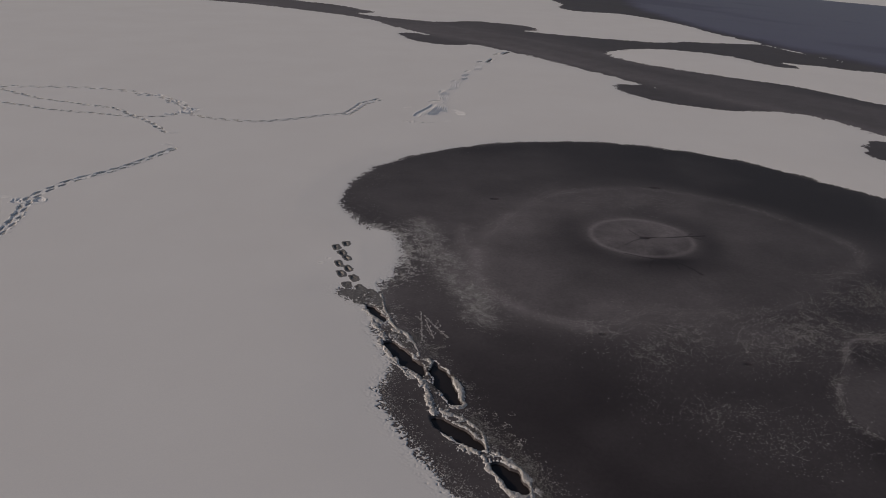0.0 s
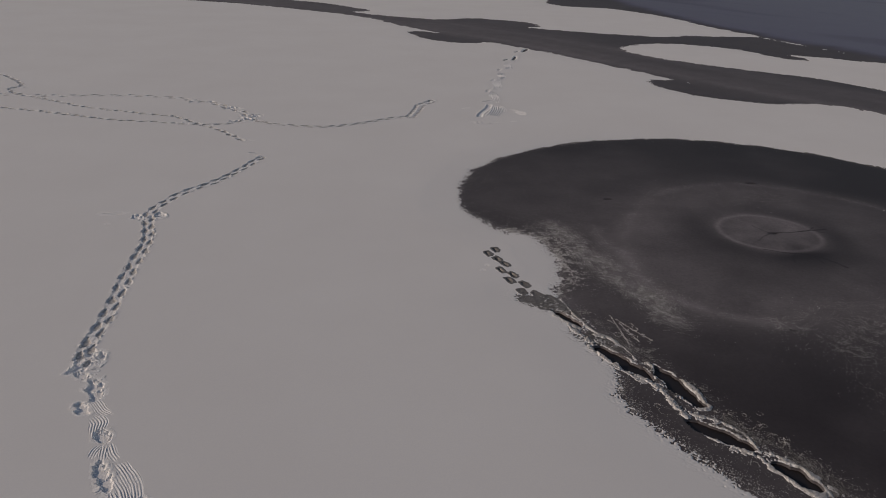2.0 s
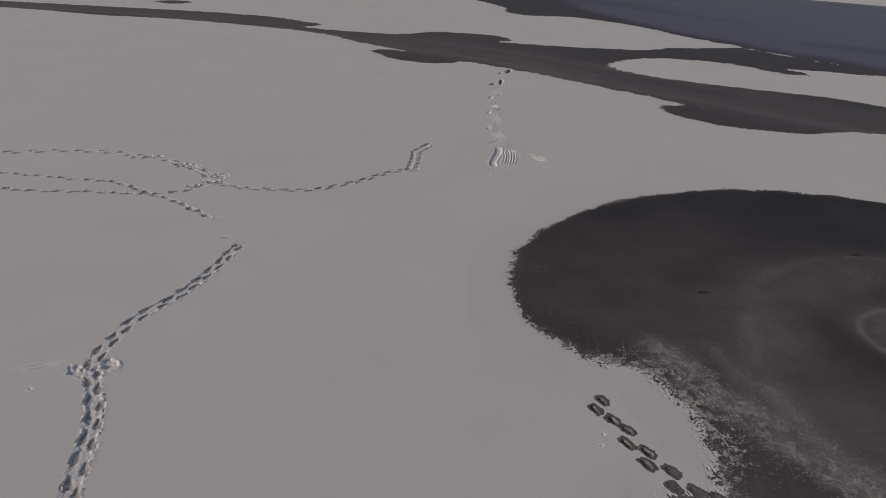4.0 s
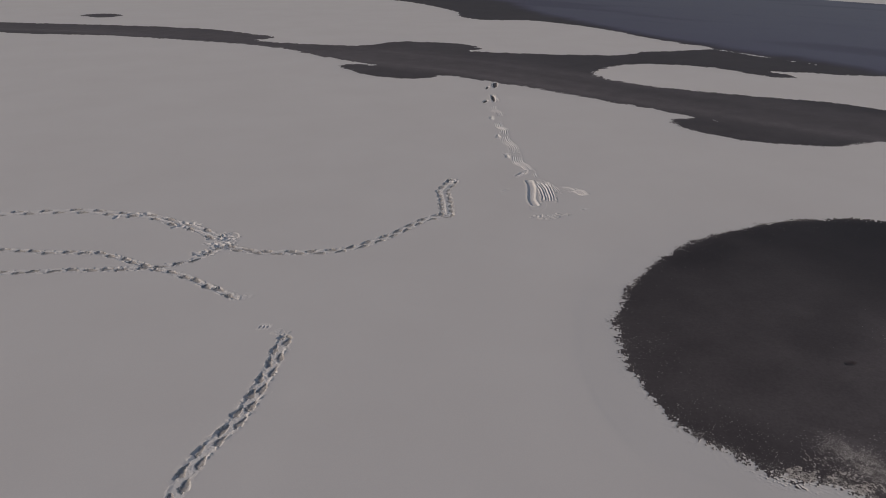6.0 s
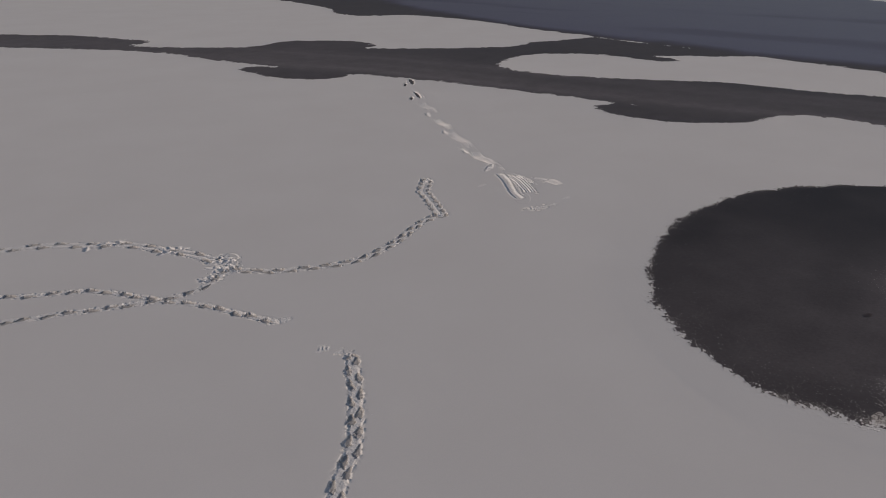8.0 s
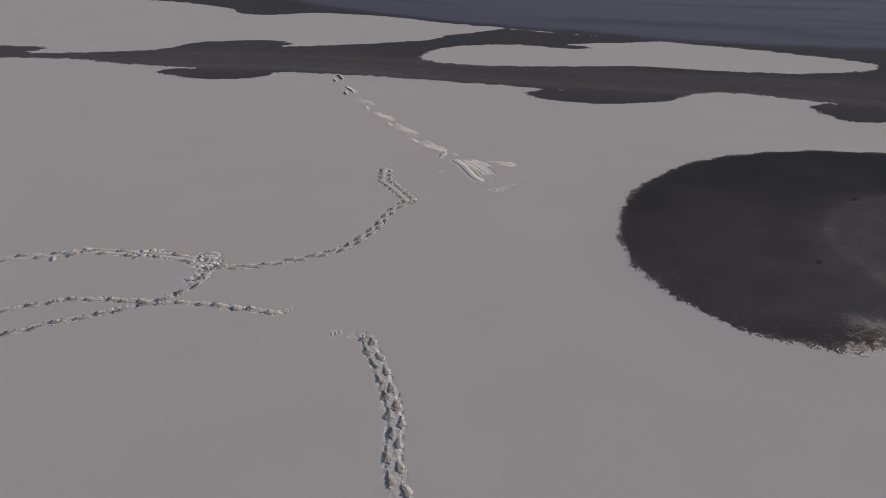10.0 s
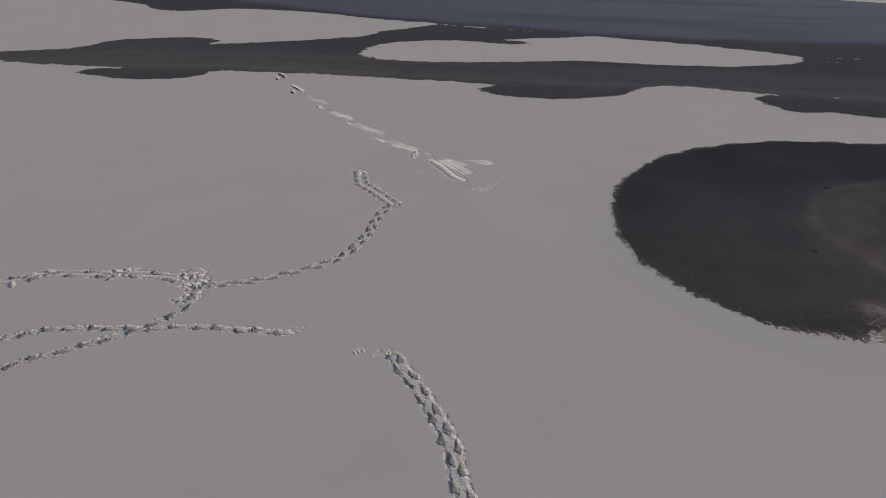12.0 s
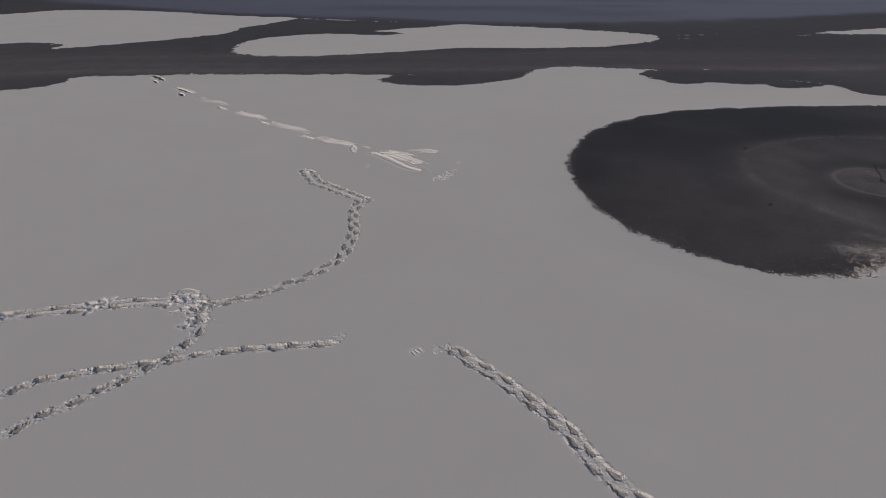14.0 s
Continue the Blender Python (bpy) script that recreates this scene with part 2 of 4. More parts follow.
ISLAND = [(8.6, 38.7), (8.35, 37.4), (9.2, 35.6), (10.8, 33.8), (12.9, 32.1), (14.7, 30.6), (15.6, 29.4), (17.1, 27.1), (19.4, 24.6),
          (22.9, 23.5), (23.7, 25.5), (23.4, 29.0), (22.5, 32.8), (21.9, 34.7), (19.9, 35.7), (18.6, 36.6), (17.1, 37.2), (17.35, 36.4),
          (17.25, 35.5), (16.2, 36.1), (15.7, 37.1), (15.2, 38.6), (13.3, 40.1), (12.0, 40.5), (10.2, 40.0)]
FAR_SHORE = [(40, 96), (44.5, 88), (50.8, 79), (56, 68), (60.5, 61), (58, 46), (55.6, 34.5), (57, 22), (62, 8), (120, 0), (120, 130), (60, 130)]
SPIT = [(28.8, 17.0), (29.6, 15.0), (32, 11.5), (37, 7.5), (42, 5), (40, 9), (34, 13.2), (31, 15.6)]
SMALL_POOL = [(-19.45, 69.85), (-18.0, 71.3), (-16.35, 69.6), (-17.6, 68.1)]
SLUSH_PATCH = [(-1.58, 10.36), (-1.3, 10.36), (-1.05, 10.28), (-0.86, 10.12), (-0.84, 9.9), (-1.02, 9.9), (-1.3, 9.92), (-1.52, 10.1)]
OPEN_WATER = [(17.4, 76), (16.6, 69), (17.0, 60), (17.4, 54), (18.4, 49.5), (19.8, 44.5), (21.2, 39.5), (22.6, 35), (24.6, 30.2), (28, 25.8),
              (33, 20.5), (38, 16.2), (45, 11), (56, 4), (80, 0), (120, 40), (110, 110), (30, 125), (14, 100)]
CLOUDY_RING = [(1.5, 9.75), (2.4, 9.4), (3.5, 10.0), (4.6, 10.0), (5.9, 10.4), (7.1, 11.5), (8.0, 12.2), (8.2, 13.1), (7.7, 14.1), (6.9, 15.1), (5.5, 16.0),
               (4.0, 16.1), (2.3, 15.3), (1.1, 13.4), (0.6, 11.5), (0.9, 10.4)]
CLOUDY_LOBE = [(6.3, 9.4), (5.85, 8.7), (5.35, 8.0), (5.25, 7.45), (5.5, 7.0), (6.6, 6.6), (7.8, 7.2), (8.2, 8.4), (7.4, 9.3)]

# Thin lines of drifted snow on the far ice: line and half width.
WISPS = [([(19.0, 44.4), (19.6, 42.4), (20.3, 40.2), (21.0, 38.2)], 0.16), ([(14.9, 16.6), (15.1, 15.9), (15.0, 15.2)], 0.14),
         ([(15.4, 19.8), (16.1, 19.1)], 0.10), ([(22.9, 23.6), (23.2, 22.8), (23.5, 21.8)], 0.12), ([(15.9, 14.9), (16.3, 15.3)], 0.12),
         ([(29.0, 16.8), (27.4, 17.6), (26.0, 18.6)], 0.12), ([(23.2, 24.6), (24.2, 23.2), (25.4, 21.4)], 0.10), ([(8.0, 29.6), (8.5, 29.0)], 0.12)]

CELL, X0, Y0, NX, NY = 0.64, -40.96, -10.24, 160, 176
RASTER = 0.16
RX, RY = int(NX * CELL / RASTER) + 1, int(NY * CELL / RASTER) + 1


def inside_distance(outline, reach, spacing):
    """Distance to an outline on the plan's raster, positive inside."""
    line = curve(outline, spacing, True)
    field = np.full((RX, RY), -reach)
    lo, hi = line.min(0) - reach, line.max(0) + reach
    i0, j0 = max(0, int((lo[0] - X0) / RASTER)), max(0, int((lo[1] - Y0) / RASTER))
    i1, j1 = min(RX, int((hi[0] - X0) / RASTER) + 1), min(RY, int((hi[1] - Y0) / RASTER) + 1)
    gx, gy = np.meshgrid(X0 + RASTER * np.arange(i0, i1), Y0 + RASTER * np.arange(j0, j1), indexing="ij")
    near = np.full(gx.shape, reach)
    odd = np.zeros(gx.shape, bool)
    for a, b in zip(line, np.roll(line, -1, 0)):
        if a[1] != b[1]:
            rows = ((a[1] > gy[0]) != (b[1] > gy[0]))
            if rows.any():
                cross = (b[0] - a[0]) * (gy[:, rows] - a[1]) / (b[1] - a[1]) + a[0]
                odd[:, rows] ^= gx[:, rows] < cross
        c0 = max(0, int((min(a[0], b[0]) - reach - X0) / RASTER) - i0)
        c1 = int((max(a[0], b[0]) + reach - X0) / RASTER) + 2 - i0
        r0 = max(0, int((min(a[1], b[1]) - reach - Y0) / RASTER) - j0)
        r1 = int((max(a[1], b[1]) + reach - Y0) / RASTER) + 2 - j0
        if c1 <= 0 or r1 <= 0 or c0 >= gx.shape[0] or r0 >= gx.shape[1]:
            continue
        wx, wy = gx[c0:c1, r0:r1] - a[0], gy[c0:c1, r0:r1] - a[1]
        d = b - a
        t = np.clip((wx * d[0] + wy * d[1]) / max(d @ d, 1e-9), 0, 1)
        near[c0:c1, r0:r1] = np.minimum(near[c0:c1, r0:r1], np.hypot(wx - t * d[0], wy - t * d[1]))
    field[i0:i1, j0:j1] = np.where(odd, near, -near)
    return field


near_field = NEAR_SHORE + NEAR_SHORE_END + [(34, -60), (-120, -60)]
pond_d = inside_distance(POND, 3.0, 0.25)
field_d = inside_distance(near_field, 2.0, 0.5)
snow_d = np.minimum(field_d, -pond_d)
for outline, gap in ((FAR_FIELD, 0.5), (ISLAND, 0.4), (FAR_SHORE, 1.0), (SPIT, 0.5)):
    snow_d = np.maximum(snow_d, inside_distance(outline, 2.0, gap))
snow_d = np.minimum(snow_d, -inside_distance(SMALL_POOL, 2.0, 0.3))
slush_d = inside_distance(SLUSH_PATCH, 2.0, 0.1)
snow_d = np.minimum(snow_d, -slush_d)
for line, wide in WISPS:
    line = curve(line, 0.3)
    i0, i1 = int((line[:, 0].min() - 1 - X0) / RASTER), int((line[:, 0].max() + 1 - X0) / RASTER)
    j0, j1 = int((line[:, 1].min() - 1 - Y0) / RASTER), int((line[:, 1].max() + 1 - Y0) / RASTER)
    gx, gy = np.meshgrid(X0 + RASTER * np.arange(i0, i1), Y0 + RASTER * np.arange(j0, j1), indexing="ij")
    reach = np.abs(along(line, gx.ravel(), gy.ravel())[1]).reshape(gx.shape)
    snow_d[i0:i1, j0:j1] = np.maximum(snow_d[i0:i1, j0:j1], 0.5 * wide - 0.09 - reach)
water_d = inside_distance(OPEN_WATER, 4.0, 1.0)
ring_d = inside_distance(CLOUDY_RING, 3.0, 0.3)
lobe_d = inside_distance(CLOUDY_LOBE, 2.0, 0.3)


def sample(field, x, y):
    i, j = np.clip((x - X0) / RASTER, 0, RX - 1.001), np.clip((y - Y0) / RASTER, 0, RY - 1.001)
    a, b = i.astype(int), j.astype(int)
    fi, fj = i - a, j - b
    return (field[a, b] * (1 - fi) + field[a + 1, b] * fi) * (1 - fj) + (field[a, b + 1] * (1 - fi) + field[a + 1, b + 1] * fi) * fj


# ---- tracks in the snow: line, gap between the feet, stride, half width, depth ----
TRAILS = [
    dict(label="double row of webbed footprints ploughed through thin snow", off=0.065, stride=0.40, half=0.108, depth=0.024, trench=0.28, drag=0.12, foot=0.046,
         line=[(-7.0, 17.75), (-7.12, 17.4), (-7.26, 16.9), (-7.45, 16.35), (-7.66, 15.9), (-7.99, 15.45), (-8.29, 15.0), (-8.42, 14.4), (-8.5, 13.8),
               (-8.3, 13.1), (-8.12, 12.4), (-8.04, 11.8), (-8.0, 11.2), (-7.96, 10.6), (-7.88, 10.0), (-7.82, 9.4), (-7.78, 8.9), (-7.7, 8.5)]),
    dict(label="single line of webbed footprints scuffed into snow", off=0.024, stride=0.64, half=0.082, foot=0.054, depth=0.026, trench=0.14, drag=0.05,
         line=[(-7.75, 19.3), (-8.2, 19.9), (-8.75, 20.45), (-9.3, 20.95), (-9.8, 21.45), (-10.35, 21.85), (-11.0, 22.1), (-11.9, 22.4), (-13.0, 22.8),
               (-14.2, 23.4), (-15.3, 24.1), (-16.5, 24.9), (-16.8, 25.5), (-16.7, 25.9), (-17.3, 26.8), (-18.3, 27.8), (-19.4, 28.5), (-21.5, 29.3), (-24, 30)]),
    dict(label="line of webbed footprints curving over snow", off=0.026, stride=0.64, half=0.086, foot=0.054, depth=0.026, trench=0.14, drag=0.05,
         line=[(-8.0, 21.75), (-8.25, 21.4), (-8.6, 21.12), (-9.0, 21.0), (-9.5, 20.98), (-10.2, 21.05), (-10.9, 21.2), (-11.5, 21.3), (-12.3, 21.5),
               (-13.2, 21.85), (-14.2, 22.2), (-15.3, 22.55), (-16.5, 22.75), (-18.5, 22.9), (-21, 23.3)]),
    dict(label="line of webbed footprints leading to a trampled patch", off=0.085, stride=0.60, half=0.14, foot=0.054, depth=0.024, trench=0.12, drag=0.05,
         line=[(-8.1, 22.2), (-8.5, 22.7), (-9.0, 23.2), (-9.6, 23.75), (-10.3, 24.1), (-11.0, 24.4), (-11.7, 24.6), (-12.6, 24.65), (-13.6, 24.6),
               (-14.8, 24.45), (-16.0, 24.45), (-17.4, 24.5), (-20, 24.7)]),
    dict(label="dense curved line of webbed footprints in snow", off=0.056, stride=0.42, half=0.11, foot=0.050, depth=0.022, trench=0.22, drag=0.10,
         line=[(-7.95, 21.65), (-7.6, 21.4), (-7.1, 21.15), (-6.5, 20.98), (-5.9, 20.92), (-5.3, 21.02), (-4.68, 21.38), (-4.05, 21.84), (-3.45, 22.22), (-3.02, 22.36)]),
    dict(label="two parallel rows of webbed footprints in snow", off=0.115, stride=0.30, half=0.165, foot=0.050, depth=0.021, trench=0.25, drag=0.20,
         line=[(-3.1, 22.3), (-3.0, 22.8), (-2.87, 23.4), (-2.77, 23.9), (-2.5, 24.35), (-2.36, 24.6)]),
]
for trail in TRAILS:
    trail["points"] = curve(trail["line"], 0.12)

# Hollows: place, turn in degrees, half length, half width, depth.
LANDING_HOLLOWS = [(-7.3, 7.87, -62, 0.24, 0.085, 0.05), (-7.32, 7.5, -45, 0.13, 0.07, 0.05), (-6.88, 7.0, -50, 0.12, 0.08, 0.05),
                   (-6.65, 6.36, -62, 0.30, 0.06, 0.055), (-6.07, 5.83, -62, 0.19, 0.085, 0.05), (-7.6, 8.2, -40, 0.10, 0.045, 0.04), (-5.6, 5.1, -55, 0.24, 0.09, 0.05)]
TAKEOFF_HOLLOWS = [(2.93, 36.65, 70, 0.62, 0.10, 0.075), (2.4, 36.15, 62, 0.28, 0.07, 0.07), (1.98, 34.1, 75, 0.60, 0.08, 0.07), (1.5, 33.6, 62, 0.30, 0.07, 0.06),
                   (0.85, 30.95, 75, 0.26, 0.07, 0.024), (0.27, 28.55, 75, 0.24, 0.07, 0.024), (-0.18, 26.5, 80, 0.26, 0.07, 0.024), (-0.36, 24.78, 40, 0.3, 0.07, 0.026)]
REST_HOLLOWS = [(-0.85, 22.4, 60, 0.4, 0.2, 0.003),
                (-7.85, 22.15, 70, 0.22, 0.16, 0.012)]
# Fans of fine parallel grooves left by feathers: place, turn, half length, half width, groove spacing.
# Each is a bundle of grooves along a bent line: line, half width, groove spacing.
LANDING_FANS = [([(-7.24, 7.66), (-7.14, 7.55), (-7.06, 7.45), (-6.94, 7.38)], 0.075, 0.027), ([(-7.14, 7.36), (-7.02, 7.24), (-7.0, 7.12), (-6.95, 6.97)], 0.095, 0.030),
                ([(-6.84, 6.84), (-6.88, 6.75), (-6.88, 6.6)], 0.05, 0.03), ([(-6.8, 6.84), (-6.77, 6.7), (-6.74, 6.59)], 0.06, 0.03), ([(-6.77, 6.85), (-6.68, 6.7), (-6.58, 6.57)], 0.06, 0.03), ([(-6.56, 6.57), (-6.37, 6.34), (-6.23, 6.12), (-6.16, 5.9)], 0.085, 0.03), ([(-6.53, 6.36), (-6.39, 6.18), (-6.27, 5.97), (-6.2, 5.79)], 0.075, 0.03), ([(-6.47, 6.11), (-6.35, 5.92), (-6.26, 5.74)], 0.05, 0.03),
                ([(-6.02, 5.7), (-5.9, 5.5), (-5.86, 5.3), (-5.7, 5.1)], 0.15, 0.034)]
TAKEOFF_FANS = [([(2.98, 37.0), (2.84, 36.65), (2.78, 36.25)], 0.17, 0.085), ([(2.21, 34.86), (2.05, 34.35), (2.0, 33.9), (1.77, 33.28)], 0.15, 0.075),
                ([(1.55, 32.8), (1.35, 32.2), (1.38, 31.7), (1.19, 31.0)], 0.16, 0.07), ([(0.89, 30.35), (0.72, 29.75), (0.76, 29.3), (0.56, 28.72)], 0.15, 0.065),
                ([(0.51, 28.6), (0.34, 27.95), (0.34, 27.35), (0.12, 26.62)], 0.16, 0.065), ([(0.10, 26.4), (-0.09, 25.8), (-0.04, 25.35), (-0.08, 24.82)], 0.16, 0.06),
                ([(-0.02, 24.72), (-0.09, 24.42)], 0.05, 0.05), ([(-0.17, 24.08), (-0.22, 23.5), (-0.36, 22.95), (-0.52, 22.5)], 0.19, 0.07),
                ([(-0.02, 24.02), (0.02, 23.5), (-0.02, 23.05)], 0.08, 0.055), ([(0.2, 23.52), (0.36, 23.42), (0.42, 23.2)], 0.06, 0.06), ([(0.38, 23.26), (0.52, 23.06), (0.52, 22.9), (0.6, 22.75)], 0.16, 0.06)]
LANDING_FANS = [(curve(line, 0.04), wide, gap) for line, wide, gap in LANDING_FANS]
TAKEOFF_FANS = [(curve(line, 0.08), wide, gap) for line, wide, gap in TAKEOFF_FANS]
# Smooth troughs: line, half width, depth.
TROUGHS = [(curve([(-0.40, 24.12), (-0.48, 23.75), (-0.62, 23.4), (-0.85, 22.8), (-0.9, 22.45)], 0.1), 0.085, 0.024)]
# Prints trodden one by one: place and turn.
WET_PRINTS = [(-1.72, 12.16, 100), (-1.88, 11.98, 105), (-1.74, 11.75, 112), (-1.62, 11.54, 118), (-1.73, 11.30, 112), (-1.54, 11.12, 118),
              (-1.63, 10.92, 112), (-1.39, 10.78, 118), (-1.48, 10.54, 112), (-1.25, 10.44, 125), (-1.05, 10.30, 125)]
# Low heaps of loose clods: place, half width, half length.
CLODS = [(-0.85, 21.66, 0.46, 0.17), (-7.95, 22.05, 0.28, 0.36), (-8.15, 21.6, 0.22, 0.26), (-7.05, 17.95, 0.16, 0.14), (-7.62, 19.3, 0.20, 0.10),
         (-2.3, 24.75, 0.14, 0.12), (-8.4, 13.7, 0.30, 0.20), (-7.62, 8.45, 0.22, 0.24), (-7.45, 8.2, 0.18, 0.16), (-6.62, 6.2, 0.07, 0.16), (-6.05, 5.75, 0.13, 0.16), (-16.75, 25.7, 0.35, 0.4)]
TRODDEN = [(-8.02, 21.95, 0.28, 0.40, 18), (-8.35, 21.35, 0.24, 0.2, 8), (-8.85, 23.08, 0.3, 0.14, 8), (-10.0, 23.95, 0.4, 0.14, 8), (-8.42, 13.68, 0.34, 0.18, 16), (-7.68, 8.55, 0.2, 0.24, 12),
           (-2.42, 24.52, 0.10, 0.08, 4)]
# Short scratches of the feet and wing tips: place, turn, half length, half width.
SCRATCHES = [(-7.35, 18.2, 60, 0.05, 0.012), (-7.29, 18.19, 70, 0.05, 0.012), (-7.23, 18.17, 65, 0.04, 0.012), (-9.28, 13.86, 5, 0.17, 0.014), (-9.22, 13.8, 14, 0.13, 0.012), (-9.16, 13.9, 2, 0.12, 0.010),
             (0.1, 21.9, 20, 0.05, 0.012), (-1.3, 23.6, 30, 0.05, 0.012), (-1.2, 23.63, 30, 0.04, 0.012), (-9.15, 13.3, -40, 0.03, 0.012), (-1.95, 11.5, 0, 0.02, 0.015), (-2.05, 11.3, 30, 0.02, 0.012)]
prints = [(x, y, turn, 0.078, 0.032, 0.050) for x, y, turn in WET_PRINTS]
chance = random.Random(7)
for cx, cy, rx, ry, count in TRODDEN:
    for _ in range(count):
        a, r = chance.uniform(0, 2 * math.pi), math.sqrt(chance.random())
        prints.append((cx + rx * r * math.cos(a), cy + ry * r * math.sin(a), chance.uniform(0, 180), chance.uniform(0.06, 0.13), chance.uniform(0.03, 0.06), chance.uniform(0.014, 0.026)))
first_scratch = len(prints)
prints += [(*row, 0.014) for row in SCRATCHES]

# Holes broken through the ice: place, turn, half length, half width.
HOLES = [(-0.92, 9.68, -55, 0.32, 0.085), (-0.40, 8.46, -55, 0.52, 0.125), (0.17, 7.88, -70, 0.50, 0.13), (0.33, 6.90, -42, 0.44, 0.12), (0.88, 6.20, -53, 0.32, 0.12)]
DOTS = [(1.2, 15.0, 0, 0.10, 0.05), (5.1, 16.2, 0, 0.14, 0.06), (2.5, 9.3, 20, 0.06, 0.04), (4.4, 8.6, 0, 0.06, 0.04), (4.08, 13.07, 0, 0.11, 0.06)]
BROKEN_WAY = curve([(-1.25, 10.2), (-0.95, 9.7), (-0.7, 9.25), (-0.4, 8.5), (-0.05, 7.95), (0.15, 7.4), (0.35, 6.9), (0.7, 6.45), (0.9, 6.15), (1.12, 5.65), (1.5, 5.0)], 0.1)
# Walls of crushed snow and ice pushed up beside the holes: line, half width, height.
RIDGES = [([(-0.90, 10.28), (-0.80, 9.85), (-0.66, 9.42), (-0.50, 9.12)], 0.022, 0.030), ([(-1.06, 9.72), (-0.90, 9.32), (-0.73, 8.95), (-0.56, 8.6), (-0.32, 8.18), (-0.12, 7.86)], 0.055, 0.034),
          ([(-0.10, 7.86), (-0.02, 7.55), (0.02, 7.3), (0.10, 7.08), (0.28, 6.84), (0.54, 6.56)], 0.036, 0.032), ([(-0.06, 8.42), (0.08, 8.2), (0.30, 7.96), (0.40, 7.7), (0.36, 7.38)], 0.030, 0.030),
          ([(0.16, 7.28), (0.44, 7.12), (0.62, 6.86), (0.66, 6.58)], 0.026, 0.026), ([(0.60, 6.50), (0.74, 6.2), (0.95, 5.88), (1.16, 5.58)], 0.030, 0.030),
          ([(0.74, 6.56), (0.95, 6.38), (1.07, 6.1), (1.10, 5.88)], 0.026, 0.026), ([(-0.62, 9.2), (-0.42, 9.12), (-0.28, 8.8), (-0.2, 8.5)], 0.024, 0.024), ([(-0.30, 7.95), (-0.42, 8.2), (-0.62, 8.38)], 0.022, 0.018)]
RIDGES = [(curve(line, 0.06), wide, high) for line, wide, high in RIDGES]
BRUSH = [[(-0.22, 9.75), (-0.19, 9.3), (-0.17, 8.9)], [(-0.16, 9.64), (-0.02, 9.36), (0.2, 9.02)], [(-0.30, 9.62), (-0.2, 9.5)], [(-0.14, 9.5), (-0.06, 9.2), (0.0, 8.98)], [(-0.2, 9.1), (-0.12, 8.98)]]


def oval(x, y, cx, cy, turn, a, b):
    """Signed distance, about, to an oval, and the two places along its axes."""
    c, s = math.cos(radians(turn)), math.sin(radians(turn))
    u, v = (x - cx) * c + (y - cy) * s, -(x - cx) * s + (y - cy) * c
    q = np.sqrt((u / a) ** 2 + (v / b) ** 2) + 1e-6
    slope = np.sqrt((u / a ** 2) ** 2 + (v / b ** 2) ** 2) / q + 1e-6
    return (q - 1) / slope, u, v


def near_to(x, y, cx, cy, r):
    return np.flatnonzero((np.abs(x - cx) < r) & (np.abs(y - cy) < r))


def hole_distance(x, y):
    """Distance to the nearest hole in the ice, and which one it is."""
    d, which = np.full(x.shape, 9.0), np.zeros(x.shape, int)
    for k, (cx, cy, turn, a, b) in enumerate(HOLES):
        i = near_to(x, y, cx, cy, a + 0.5)
        if len(i):
            e, u, v = oval(x[i], y[i], cx, cy, turn, a, b)
            e = e + 0.045 * rough(x[i], y[i], 7.0, 3, 31)
            nearer = e < d[i]
            d[i[nearer]], which[i[nearer]] = e[nearer], k
    return d, which


